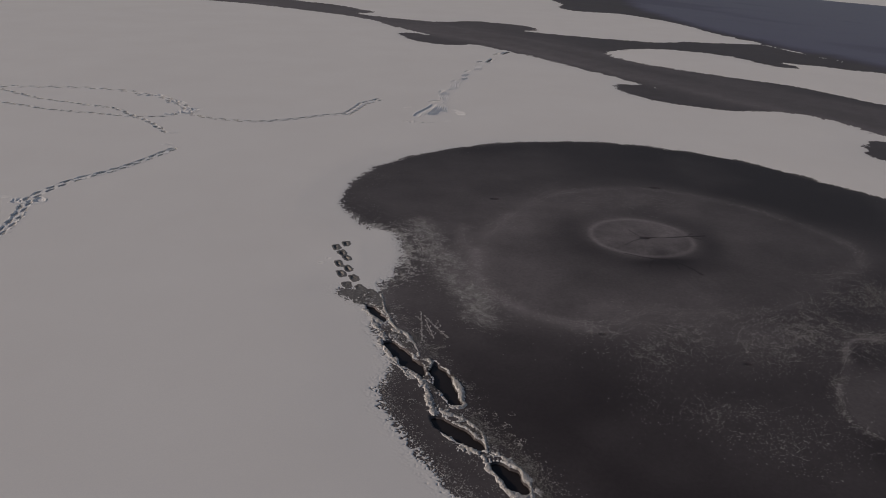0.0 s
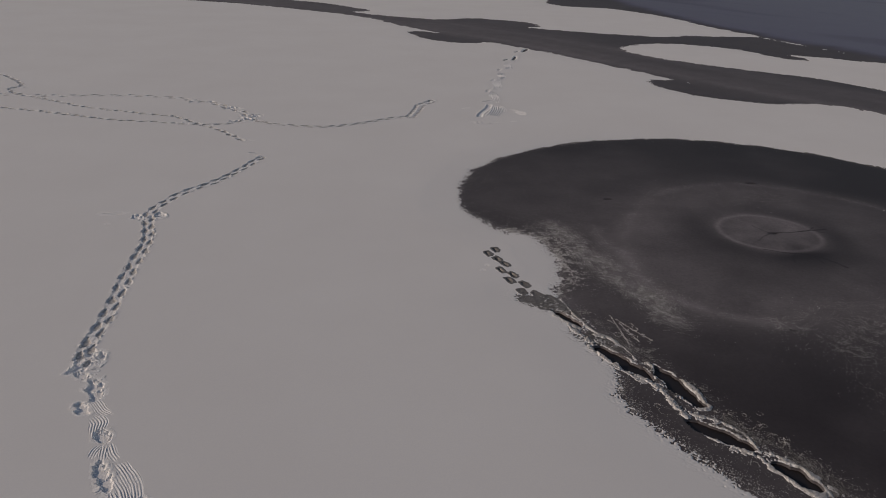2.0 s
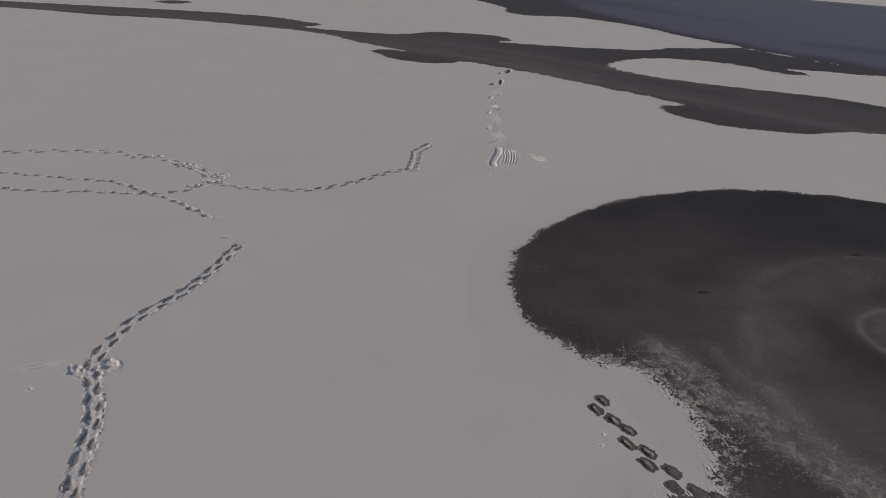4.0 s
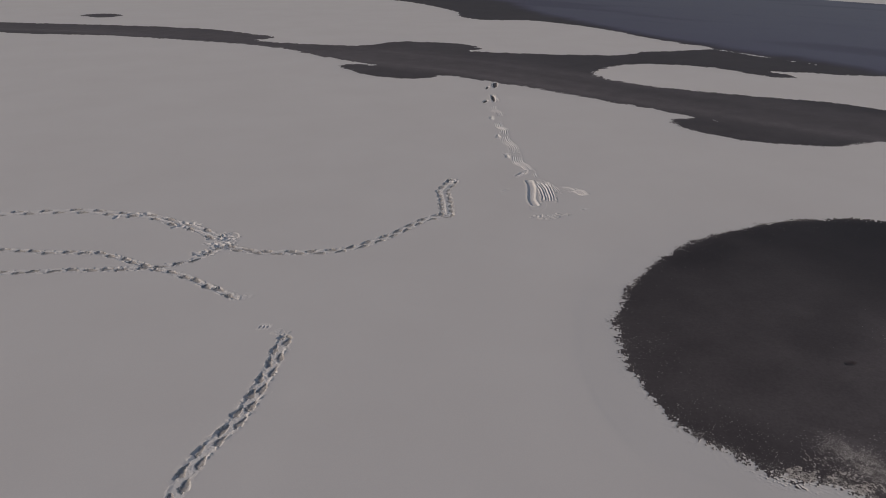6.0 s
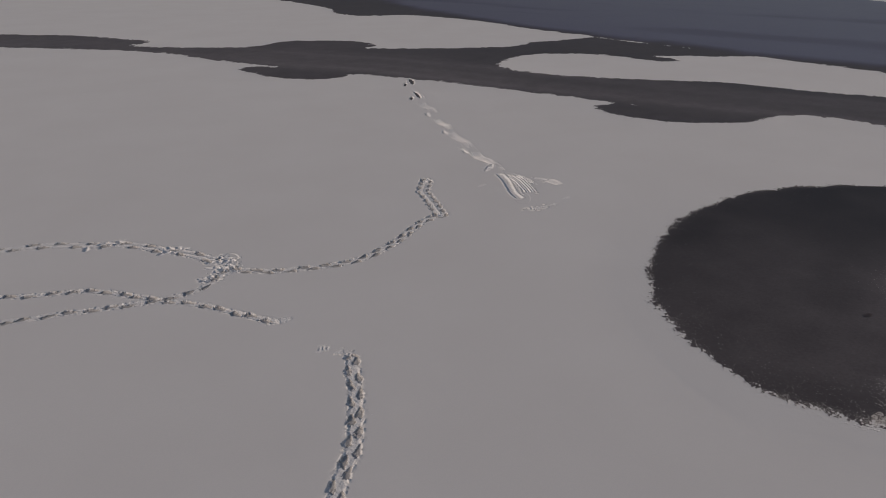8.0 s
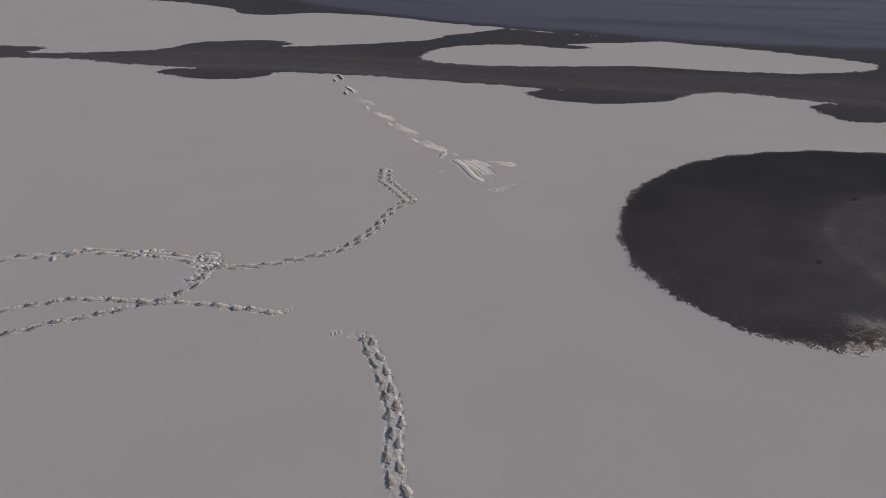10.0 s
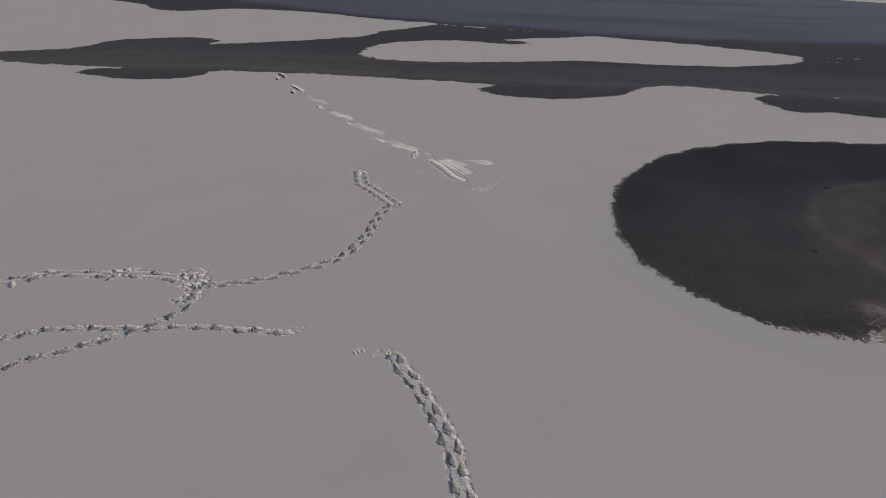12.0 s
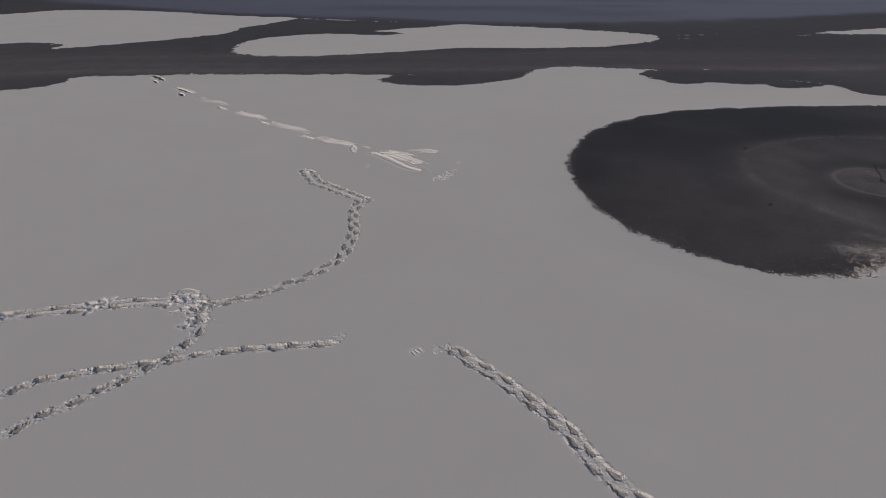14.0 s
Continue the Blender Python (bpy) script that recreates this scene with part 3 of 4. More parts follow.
def snow_height(x, y):
    """The snow's surface and, for each place, the track (1...) and the print (1...) it belongs to."""
    d = sample(snow_d, x, y)
    owner, foot = np.zeros(x.shape, int), np.zeros(x.shape, int)
    fringe = 1.0 + 0.5 * np.exp(-(((x + 0.6) / 1.0) ** 2 + ((y - 12.3) / 1.6) ** 2))
    v = d.copy()
    e = np.flatnonzero(np.abs(d) < 0.9)
    v[e] += fringe[e] * (0.09 * grain(x[e], y[e], 1.7, 3) + 0.05 * grain(x[e], y[e], 6.0, 4) + 0.05 * grain(x[e], y[e], 17.0, 5) + 0.10 * grain(x[e], y[e], 46.0, 6)) + (0.14 * grain(x[e], y[e], 2.6, 9) + 0.13 * grain(x[e], y[e], 9.0, 10)) * step(16, 26, np.hypot(x[e] + 5, y[e] - 11))
    floor = ICE - 0.005
    h = floor + (TOP - floor) * (0.27 * step(-0.03, 0.05, v) + 0.08 * step(0.0, 0.25, v) + 0.65 * step(-0.1, 1.1, d))
    ledge = np.flatnonzero((d > 0.4) & (d < 2.0) & (x < 1.5) & (x > -6) & (y > 10) & (y < 20))
    if len(ledge):
        px, py = x[ledge], y[ledge]
        wave = d[ledge] + 0.35 * rough(px, py, 0.5, 3, 11)
        h[ledge] += 0.0024 * step(0.95, 1.15, wave) * step(-0.6, 0.3, rough(px, py, 0.35, 2, 12)) * step(1.9, 1.5, wave) + 0.0016 * step(0.6, 0.7, wave) * step(0.9, 0.75, wave)
    flat = h.copy()
    for k, t in enumerate(TRAILS):
        lo, hi = t["points"].min(0) - 0.5, t["points"].max(0) + 0.5
        i = np.flatnonzero((x > lo[0]) & (x < hi[0]) & (y > lo[1]) & (y < hi[1]))
        if not len(i):
            continue
        s, u = along(t["points"], x[i], y[i])
        near = np.abs(u) < 0.45
        i, s, u = i[near], s[near], u[near]
        if not len(i):
            continue
        px, py = x[i], y[i]
        u = u + 0.035 * grain(s, s * 0, 1.3, 40 + k) + 0.016 * rough(px, py, 7.0, 2, 50)
        W = t["half"]
        clod, face = facets(px, py, 21.0, 60 + 7 * k)
        chip, chipped = facets(px, py, 52.0, 62 + 7 * k)
        reach = W * (0.62 + 0.52 * clod)
        zone = step(0.010, -0.008, np.abs(u) - reach)
        calm = 1 - (k == 0) * 0.85 * np.exp(-((py - 14.5) / 0.45) ** 2)
        bed = step(W * 1.12, W * 0.55, np.abs(u) + 0.03 * (clod - 0.5))
        lift = zone * (0.004 * face + 0.0035 * chipped) - t["trench"] * t["depth"] * bed + 0.006 * np.exp(-((np.abs(u) - W * 1.15) / 0.03) ** 2) * np.clip(clod - 0.35, 0, 1)
        lift += zone * 0.012 * np.exp(-((np.abs(u) - W * 0.95) / 0.030) ** 2) * np.clip(clod - 0.35, 0, 1)
        lift += 0.008 * np.exp(-(u / 0.022) ** 2) * (t["off"] > 0.07)
        lift *= calm
        dig = np.zeros(len(i))
        mark = np.zeros(len(i), int)
        for side in (-1, 1):
            shift = 0.25 if side > 0 else -0.25
            index = np.round(s / t["stride"] - shift)
            jit = lattice(index, index * 0 + side, 80 + k) - 0.5
            ds = s - (index + shift + 0.16 * jit) * t["stride"]
            du = u - side * (t["off"] + 0.03 * (lattice(index, index * 0 + side, 90 + k) - 0.5)) - 0.30 * ds * (lattice(index, index * 0 + side, 85 + k) - 0.5)
            a, b = 0.115, t["foot"] * 1.05
            q = np.sqrt((ds / a) ** 2 + (du / (b * (0.95 + 0.5 * ds / a).clip(0.5, 1.35))) ** 2)
            inner = (q - 1) * b + 0.016 * (chip - 0.5) + 0.016 * (clod - 0.5)
            dig = np.maximum(dig, step(0.010, -0.008, inner) * (0.90 + 0.18 * ds / a))
            dig = np.maximum(dig, calm * t["drag"] * np.exp(-(du / 0.028) ** 4) * (0.75 + 0.35 * grain(px, py, 6.0, 95)))
            hit = inner < 0.004
            mark[hit] = (index[hit].astype(int) + 2) * 2 + (side > 0) + 1
        lift = lift * (1 - 0.5 * dig) - (1 - 0.5 * t["trench"]) * t["depth"] * dig
        lift = np.maximum(lift, 0.003 * np.maximum(chipped, 0) + 0.003 * face - 0.023)
        h[i] += lift
        mine = np.abs(u) < reach + 0.012
        owner[i[mine]] = k + 1
        foot[i[mine]] = mark[mine]
    group = len(TRAILS)
    for g, rows in ((group + 1, LANDING_HOLLOWS), (group + 2, TAKEOFF_HOLLOWS), (0, REST_HOLLOWS)):
        for number, (cx, cy, turn, a, b, deep) in enumerate(rows):
            i = near_to(x, y, cx, cy, a + 0.3)
            if not len(i):
                continue
            e, u, v = oval(x[i], y[i], cx, cy, turn, a, b)
            clod, face = facets(x[i], y[i], 15.0, 21)
            chip, chipped = facets(x[i], y[i], 42.0, 26)
            e = e + (0.03 * rough(x[i], y[i], 8.0, 3, 21) + 0.045 * (clod - 0.5)) * (1.0 if g else 0.2)
            block = np.clip(1.0 - 1.3 * np.maximum(face - 0.02, 0) - 0.25 * chipped, 0.15, 1.0) if g and cy < 33 else 1.0
            h[i] += -(deep if cy > 33 else min(deep, 0.034)) * step(0.010, -0.016, e) * block + 0.10 * deep * np.exp(-((e - 0.03) / 0.025) ** 2) * step(-0.2, 0.8, rough(x[i], y[i], 8.0, 3, 23))
            if g:
                owner[i[e < 0.05]], foot[i[e < 0.05]] = g, number + 1
    for g, rows in ((group + 1, LANDING_FANS), (group + 2, TAKEOFF_FANS)):
        for number, (line, wide, gap) in enumerate(rows):
            lo, hi = line.min(0) - 0.4, line.max(0) + 0.4
            i = np.flatnonzero((x > lo[0]) & (x < hi[0]) & (y > lo[1]) & (y < hi[1]))
            if not len(i):
                continue
            s, u = along(line, x[i], y[i])
            length = np.hypot(*np.diff(line, axis=0).T).sum()
            u = u + 0.25 * gap * grain(x[i], y[i], 0.25 / gap, 24)
            row = np.floor(u / gap)
            tip = length * (0.02 + 0.14 * lattice(row, row * 0 + number, 25)), length * (0.99 - 0.16 * lattice(row, row * 0 + number, 26))
            soft, blur = 0.4 * gap, min(2.0 * gap, 0.12 * length) if g == group + 1 else 0.5 * gap
            fade = step(-blur, blur, s - tip[0]) * step(blur, -blur, s - tip[1]) * step(soft, -soft, np.abs(u) - wide * (0.35 + 0.65 * np.sin(math.pi * np.clip(0.08 + 0.9 * s / length, 0, 1)) ** 0.8))
            part = u / gap - row
            comb = np.where(part < 0.62, part / 0.62, (1 - part) / 0.38)
            comb = comb ** 1.3 * (0.7 + 0.6 * lattice(row, row * 0 + number, 27))
            h[i] += fade * gap * ((0.27 if g == group + 1 else 0.39) * comb - 0.17) * (0.8 + 0.5 * grain(x[i], y[i], 4.0, 28))
            clod, face = facets(x[i], y[i], 0.9 / gap, 29)
            bank = np.exp(-((np.abs(u) - wide * 0.95) / (0.5 * gap)) ** 2) * step(-soft, soft, s) * (s < length - 1e-6)
            h[i] += bank * (g == group + 2) * gap * 0.3 * np.clip(clod - 0.3, 0, 1)
            mine = i[(fade > 0.2) & (owner[i] != g)]
            owner[mine], foot[mine] = g, number + 21
    for number, (line, wide, deep) in enumerate(TROUGHS):
        i = near_to(x, y, line[:, 0].mean(), line[:, 1].mean(), 1.4)
        if len(i):
            s, u = along(line, x[i], y[i])
            u = u + 0.02 * rough(x[i], y[i], 6.0, 2, 39)
            h[i] += -deep * np.exp(-(u / wide) ** 4) + 0.4 * deep * np.exp(-((np.abs(u) - wide * 1.25) / 0.03) ** 2)
            mine = i[np.abs(u) < wide * 1.5]
            owner[mine], foot[mine] = group + 2, number + 41
    for k, (cx, cy, turn, a, b, deep) in enumerate(prints):
        i = near_to(x, y, cx, cy, a + 0.12)
        if not len(i):
            continue
        e, u, v = oval(x[i], y[i], cx, cy, turn, a, b)
        if k < first_scratch:
            e = e + 0.022 * rough(x[i], y[i], 14.0, 3, 26)
        h[i] += -deep * step(0.010, -0.02, e) + 0.30 * min(deep, 0.03) * np.exp(-((e - 0.025) / 0.018) ** 2) * step(-0.3, 0.7, rough(x[i], y[i], 9.0, 2, 27 + k))
        if k < len(WET_PRINTS):
            owner[i[e < 0.05]], foot[i[e < 0.05]] = group + 3, k + 1
        else:
            mine = i[(e < 0.04) & (owner[i] == 0)]
            owner[mine] = group + 4
    for cx, cy, rx, ry in CLODS:
        i = near_to(x, y, cx, cy, max(rx, ry) * 1.4)
        if not len(i):
            continue
        clod, face = facets(x[i], y[i], 15.0, 110)
        chip, chipped = facets(x[i], y[i], 40.0, 120)
        q = ((x[i] - cx) / rx) ** 2 + ((y[i] - cy) / ry) ** 2
        there = clod > 0.16 + 0.65 * np.clip(q, 0, 2)
        h[i] += np.where(there, 0.002 + 0.008 * face + 0.004 * chipped, 0.0) * (2.2 if cx > -2 else 1.0)
        mine = i[there & (owner[i] == 0)]
        owner[mine] = group + 4
    wet = ((np.abs(x + 1.6) < 0.7) & (y > 10.2) & (y < 13.1)) | (y > 33.2)
    h = np.where((flat > ICE) & ~wet, np.maximum(h, ICE + 0.004), h)
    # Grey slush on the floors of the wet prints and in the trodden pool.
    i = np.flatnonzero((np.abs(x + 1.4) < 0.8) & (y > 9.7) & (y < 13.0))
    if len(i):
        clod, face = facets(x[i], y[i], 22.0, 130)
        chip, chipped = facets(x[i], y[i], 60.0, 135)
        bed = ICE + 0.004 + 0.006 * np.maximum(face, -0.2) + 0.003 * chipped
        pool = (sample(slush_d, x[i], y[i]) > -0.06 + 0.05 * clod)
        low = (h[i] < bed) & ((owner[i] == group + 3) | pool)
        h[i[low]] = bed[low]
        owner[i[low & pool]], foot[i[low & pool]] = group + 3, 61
    # The rims of broken ice and crushed snow about the holes.
    i = np.flatnonzero((x > -2.2) & (x < 1.9) & (y > 4.6) & (y < 10.7))
    if len(i):
        px, py = x[i], y[i]
        s, u = along(BROKEN_WAY, px, py)
        hd, which = hole_distance(px, py)
        lumps = 0.7 + 1.3 * rough(px, py, 34.0, 2, 33) + 0.7 * rough(px, py, 6.0, 2, 32)
        ridge = -0.012 + 0.016 * step(0.1, -0.1, u) - np.abs(hd - 0.020) + 0.030 * rough(px, py, 9.0, 3, 34) + 0.010 * grain(px, py, 45.0, 36) + 0.085 * rough(px, py, 3.2, 2, 37)
        crush = 0.16 - np.abs(u - 0.03) + 0.16 * rough(px, py, 5.0, 3, 35)
        crush = np.minimum(crush, 0.06 * rough(px, py, 11.0, 4, 38) + 0.05 * grain(px, py, 45.0, 39) - 0.006)
        clod, face = facets(px, py, 40.0, 140)
        ragged = rough(px, py, 4.5, 3, 36)
        chip, chipped = facets(px, py, 58.0, 145)
        bank = np.zeros(len(i))
        for line, wide, high in RIDGES:
            uu = along(line, px, py)[1]
            uu = np.abs(uu + 0.03 * ragged) - wide * (0.45 + 0.8 * ragged + 0.7 * clod)
            bank = np.maximum(bank, high * step(0.012, -0.020, uu) * (0.50 + 0.22 * face + 0.22 * chipped + 0.35 * ragged))
        lumps = 0.5 * lumps + 0.3 * face + 0.4 * chipped
        rim = floor + np.maximum((-0.006 - floor + 0.006 * lumps) * step(-0.014, 0.026, ridge), (0.011 + 0.004 * lumps) * step(-0.012, 0.03, crush))
        rim = np.maximum(rim, np.where(bank > 0.002, floor + 0.006 + bank, floor))
        out = np.where(hd < 0.0, floor, np.maximum(np.where(hd < 0.02, floor, h[i]), rim))
        h[i] = out
        mine = (hd > -0.02) & ((hd < 0.16) | (bank > 0.002)) & (rim > h[i] - 1e-6) & (rim > ICE)
        owner[i[mine]], foot[i[mine]] = group + 5 + which[mine], 0
    return h, owner, foot


def ice_height(x, y):
    h = np.full(x.shape, ICE)
    hd, which = hole_distance(x, y)
    h -= 0.07 * step(0.02, -0.03, hd)
    for cx, cy, turn, a, b in DOTS:
        i = near_to(x, y, cx, cy, a + 0.3)
        if len(i):
            e, u, v = oval(x[i], y[i], cx, cy, turn, a, b)
            h[i] -= 0.012 * step(0.01, -0.03, e + 0.02 * rough(x[i], y[i], 12.0, 2, 36))
    return h


FROST_DRIFT = curve([(-0.42, 13.5), (-0.28, 12.85), (-0.05, 12.05), (0.18, 11.42), (0.44, 10.82), (0.62, 10.22), (0.74, 9.6)], 0.1)
THIN_DRIFT = curve([(0.5, 13.3), (0.55, 12.2), (0.8, 11.0), (1.25, 10.1), (1.9, 9.6), (2.6, 9.4)], 0.1)
CHANNEL = curve([(-60, 80), (-26, 65.5), (-12, 58.2), (-6, 52.5), (-1, 46.5), (4, 41), (8, 34.5), (12, 28.8), (15.5, 24), (18.5, 18.5), (22, 13), (30, 4), (50, -15)], 0.8)
CRACKS = [curve([(4.07, 13.09), (4.47, 13.13), (4.77, 13.19), (5.04, 13.24), (5.34, 13.31)], 0.05), curve([(4.02, 13.06), (3.8, 12.89), (3.6, 12.7)], 0.05),
          curve([(4.0, 13.12), (3.9, 13.35), (3.86, 13.5)], 0.05), curve([(3.5, 12.28), (3.93, 12.11), (4.23, 12.07), (4.48, 11.85), (4.7, 11.48)], 0.05),
          curve([(4.23, 12.06), (4.34, 11.86), (4.36, 11.66)], 0.05), curve([(4.95, 13.22), (5.12, 13.38)], 0.05), curve([(5.0, 13.23), (5.2, 13.12)], 0.05), curve([(4.05, 12.08), (3.9, 11.9), (3.82, 11.7)], 0.05)]


def ice_look(x, y):
    """Cloudiness, frost specks and wetness of the ice; the broad cloudiness also holds painted sheen."""
    pond, ring, lobe, water = sample(pond_d, x, y), sample(ring_d, x, y), sample(lobe_d, x, y), sample(water_d, x, y)
    on_pond = step(-0.3, 0.3, pond)
    r = np.hypot((x - 4.0) / 1.02, (y - 13.12) / 0.96) + 0.05 * rough(x, y, 1.2, 2, 41)
    broad = rough(x, y, 0.45, 3, 42)
    # Besides real cloud, the wide steps paint in the ice's direction-dependent sheen.
    haze = 0.095 + 0.12 * step(-0.4, 0.6, broad) + 0.10 * np.exp(-(((x - 0.6) / 2.2) ** 2 + ((y - 14.5) / 3.0) ** 2)) - 0.08 * step(4.0, 7.0, x) * step(13, 15, y) - 0.07 * step(10.5, 7.5, y) + 0.09 * step(3.0, 0.5, pond) * step(18, 12, y) * step(3.5, 1.0, x)
    haze += 0.30 * step(-0.9, 0.6, ring + 0.25 * rough(x, y, 0.8, 2, 43)) * (0.75 + 0.35 * broad)
    haze += 0.16 * np.exp(-((ring - 0.05) / 0.16) ** 2) * (0.6 + 0.6 * rough(x, y, 1.1, 2, 44))
    haze -= (0.22 + 0.12 * rough(x, y, 0.7, 2, 52)) * np.exp(-((r - 1.28) / np.where(r < 1.28, 0.30, 0.55)) ** 2)
    haze -= 0.13 * np.exp(-(((x - 4.15) / 0.6) ** 2 + ((y - 12.0 - 0.2 * (x - 4.15)) / 0.16) ** 2))
    # Lighter far side: surface sheen put into the cloudiness.
    haze += 0.10 * np.exp(-(((x - 3.2) / 2.6) ** 2 + ((y - 15.6) / 1.8) ** 2)) + 0.03 * step(1.0, 3.0, x) * step(17, 15, y)
    haze = np.maximum(haze, 0.05)
    haze += 0.34 * np.exp(-((r - 0.97) / 0.06) ** 2) * (0.8 + 0.4 * rough(x, y, 1.5, 2, 51)) + 0.12 * step(1.0, 0.85, r) * (0.30 + 1.6 * rough(x, y, 2.4, 3, 45) + 0.5 * rough(np.arctan2(y - 13.1, x - 4.0) * 1.6, r * 0.8, 1.6, 2, 54) * step(0.1, 0.5, r))
    lobe = lobe + 0.05 * rough(x, y, 3.0, 3, 55)
    haze += 0.20 * step(-0.02, 0.10, lobe) * (0.8 + 0.4 * broad) * step(9.1, 8.3, y + 0.3 * broad) + 0.30 * np.exp(-(lobe / 0.045) ** 2) * step(-0.5, 0.5, rough(x, y, 2.0, 2, 56))
    haze -= 0.10 * step(-0.02, 0.15, lobe) * step(8.2, 8.8, y)
    for line, strong in zip(CRACKS, (0.95, 0.5, 0.5, 0.85, 0.6, 0.6, 0.6, 0.45)):
        i = np.flatnonzero((np.abs(x - line[:, 0].mean()) < 1.2) & (np.abs(y - line[:, 1].mean()) < 1.0))
        if len(i):
            s, u = along(line, x[i], y[i])
            haze[i] *= 1 - strong * np.exp(-((u + 0.025 * rough(x[i], y[i], 5.0, 2, 46)) / (0.012 + 0.016 * lattice(np.floor(s * 9), s * 0, 5))) ** 2)
    for cx, cy, turn, a, b in DOTS:
        i = near_to(x, y, cx, cy, a + 0.3)
        if len(i):
            haze[i] *= 0.35 + 0.65 * step(-0.03, 0.03, oval(x[i], y[i], cx, cy, turn, a, b)[0])
    # The long band of ice beyond: cloudy streaks along its course, clearer bays.
    band = np.full(x.shape, 0.22)
    i = np.flatnonzero((on_pond < 1) & (np.abs(x - 5) < 60) & (y > 5))
    if len(i):
        s, u = along(CHANNEL, x[i], y[i])
        u = u + 0.5 * rough(x[i], y[i], 0.12, 2, 50)
        lines = rough(u, s * 0.04, 1.6, 3, 47)
        band[i] = 0.27 + 0.05 * broad[i] + 0.09 * step(12, 3, x[i]) + 0.12 * np.exp(-(((x[i] - 17.6) / 1.8) ** 2 + ((y[i] - 14.8) / 1.5) ** 2)) + (0.14 + 0.12 * lines) * step(3.2, 1.6, np.abs(u)) + 0.13 * np.exp(-((u + 2.0) / 0.7) ** 2) * step(-0.6, 0.4, lines)
    haze = haze * on_pond + np.maximum(band, 0.05) * (1 - on_pond)
    speck = 0.10 * step(1.2, 0.0, pond) * step(-0.5, 0.2, pond)
    def patch(cx, cy, rx, ry, turn=0.0):
        c, s = math.cos(radians(turn)), math.sin(radians(turn))
        u, v = (x - cx) * c + (y - cy) * s, -(x - cx) * s + (y - cy) * c
        return np.exp(-((u / rx) ** 2 + (v / ry) ** 2))
    drift, thin = np.zeros(x.shape), np.zeros(x.shape)
    i = near_to(x, y, 0.8, 11.5, 3.0)
    if len(i):
        wobble = 0.14 * rough(x[i], y[i], 1.8, 3, 49)
        s, u = along(FROST_DRIFT, x[i], y[i])
        drift[i] = np.exp(-((u + wobble) / 0.25) ** 2)
        s, u = along(THIN_DRIFT, x[i], y[i])
        thin[i] = np.exp(-((u + wobble) / 0.16) ** 2)
    speck += 1.0 * drift + 0.5 * thin
    haze += 0.27 * drift + 0.14 * thin
    speck += 0.8 * patch(5.0, 9.35, 1.7, 0.6, 4) + 0.45 * patch(3.1, 8.5, 0.45, 0.8) + 0.65 * patch(4.6, 7.0, 0.55, 0.4) + 0.3 * patch(3.6, 7.4, 0.6, 0.3)
    haze += 0.12 * patch(5.0, 9.35, 1.7, 0.6, 4)
    speck += 0.5 * patch(7.4, 11.0, 0.8, 0.6) + 0.16 * np.exp(-((ring - 0.05) / 0.14) ** 2) * (pond > 0.2) + 0.18 * patch(4.3, 15.2, 1.4, 0.5)
    speck += 0.7 * np.exp(-((lobe + 0.02) / 0.07) ** 2) + 0.35 * patch(6.4, 10.2, 0.9, 0.5, 10) + 0.4 * patch(7.0, 9.6, 0.5, 0.5)
    s, u = along(BROKEN_WAY, x.ravel(), y.ravel()) if len(x) < 60000 else (0, np.full(x.shape, 9.0))
    speck += 0.6 * np.exp(-((u - 0.14) / 0.24) ** 2)
    haze += (0.14 + 0.20 * step(8.3, 9.3, y)) * np.exp(-((u - 0.06) / 0.28) ** 2) * (0.8 + 0.7 * rough(x, y, 6.0, 3, 53))
    haze += 0.11 * np.exp(-((u + 0.3) / 0.3) ** 2)
    haze += 0.10 * patch(0.1, 9.6, 0.9, 1.4) + 0.30 * patch(-1.15, 10.2, 0.32, 0.3)
    wet = step(-0.8, 1.6, water + 0.6 * broad)
    skim = step(0.15, 0.6, rough(x * 0.5 + y * 0.3, y * 0.12 - x * 0.04, 0.5, 3, 48)) * step(20, 26, x + 0.25 * y - 12)
    wet = wet * (1 - 0.22 * skim)
    return np.clip(0.88 * haze, 0.02, 1), np.clip(speck, 0, 1), wet


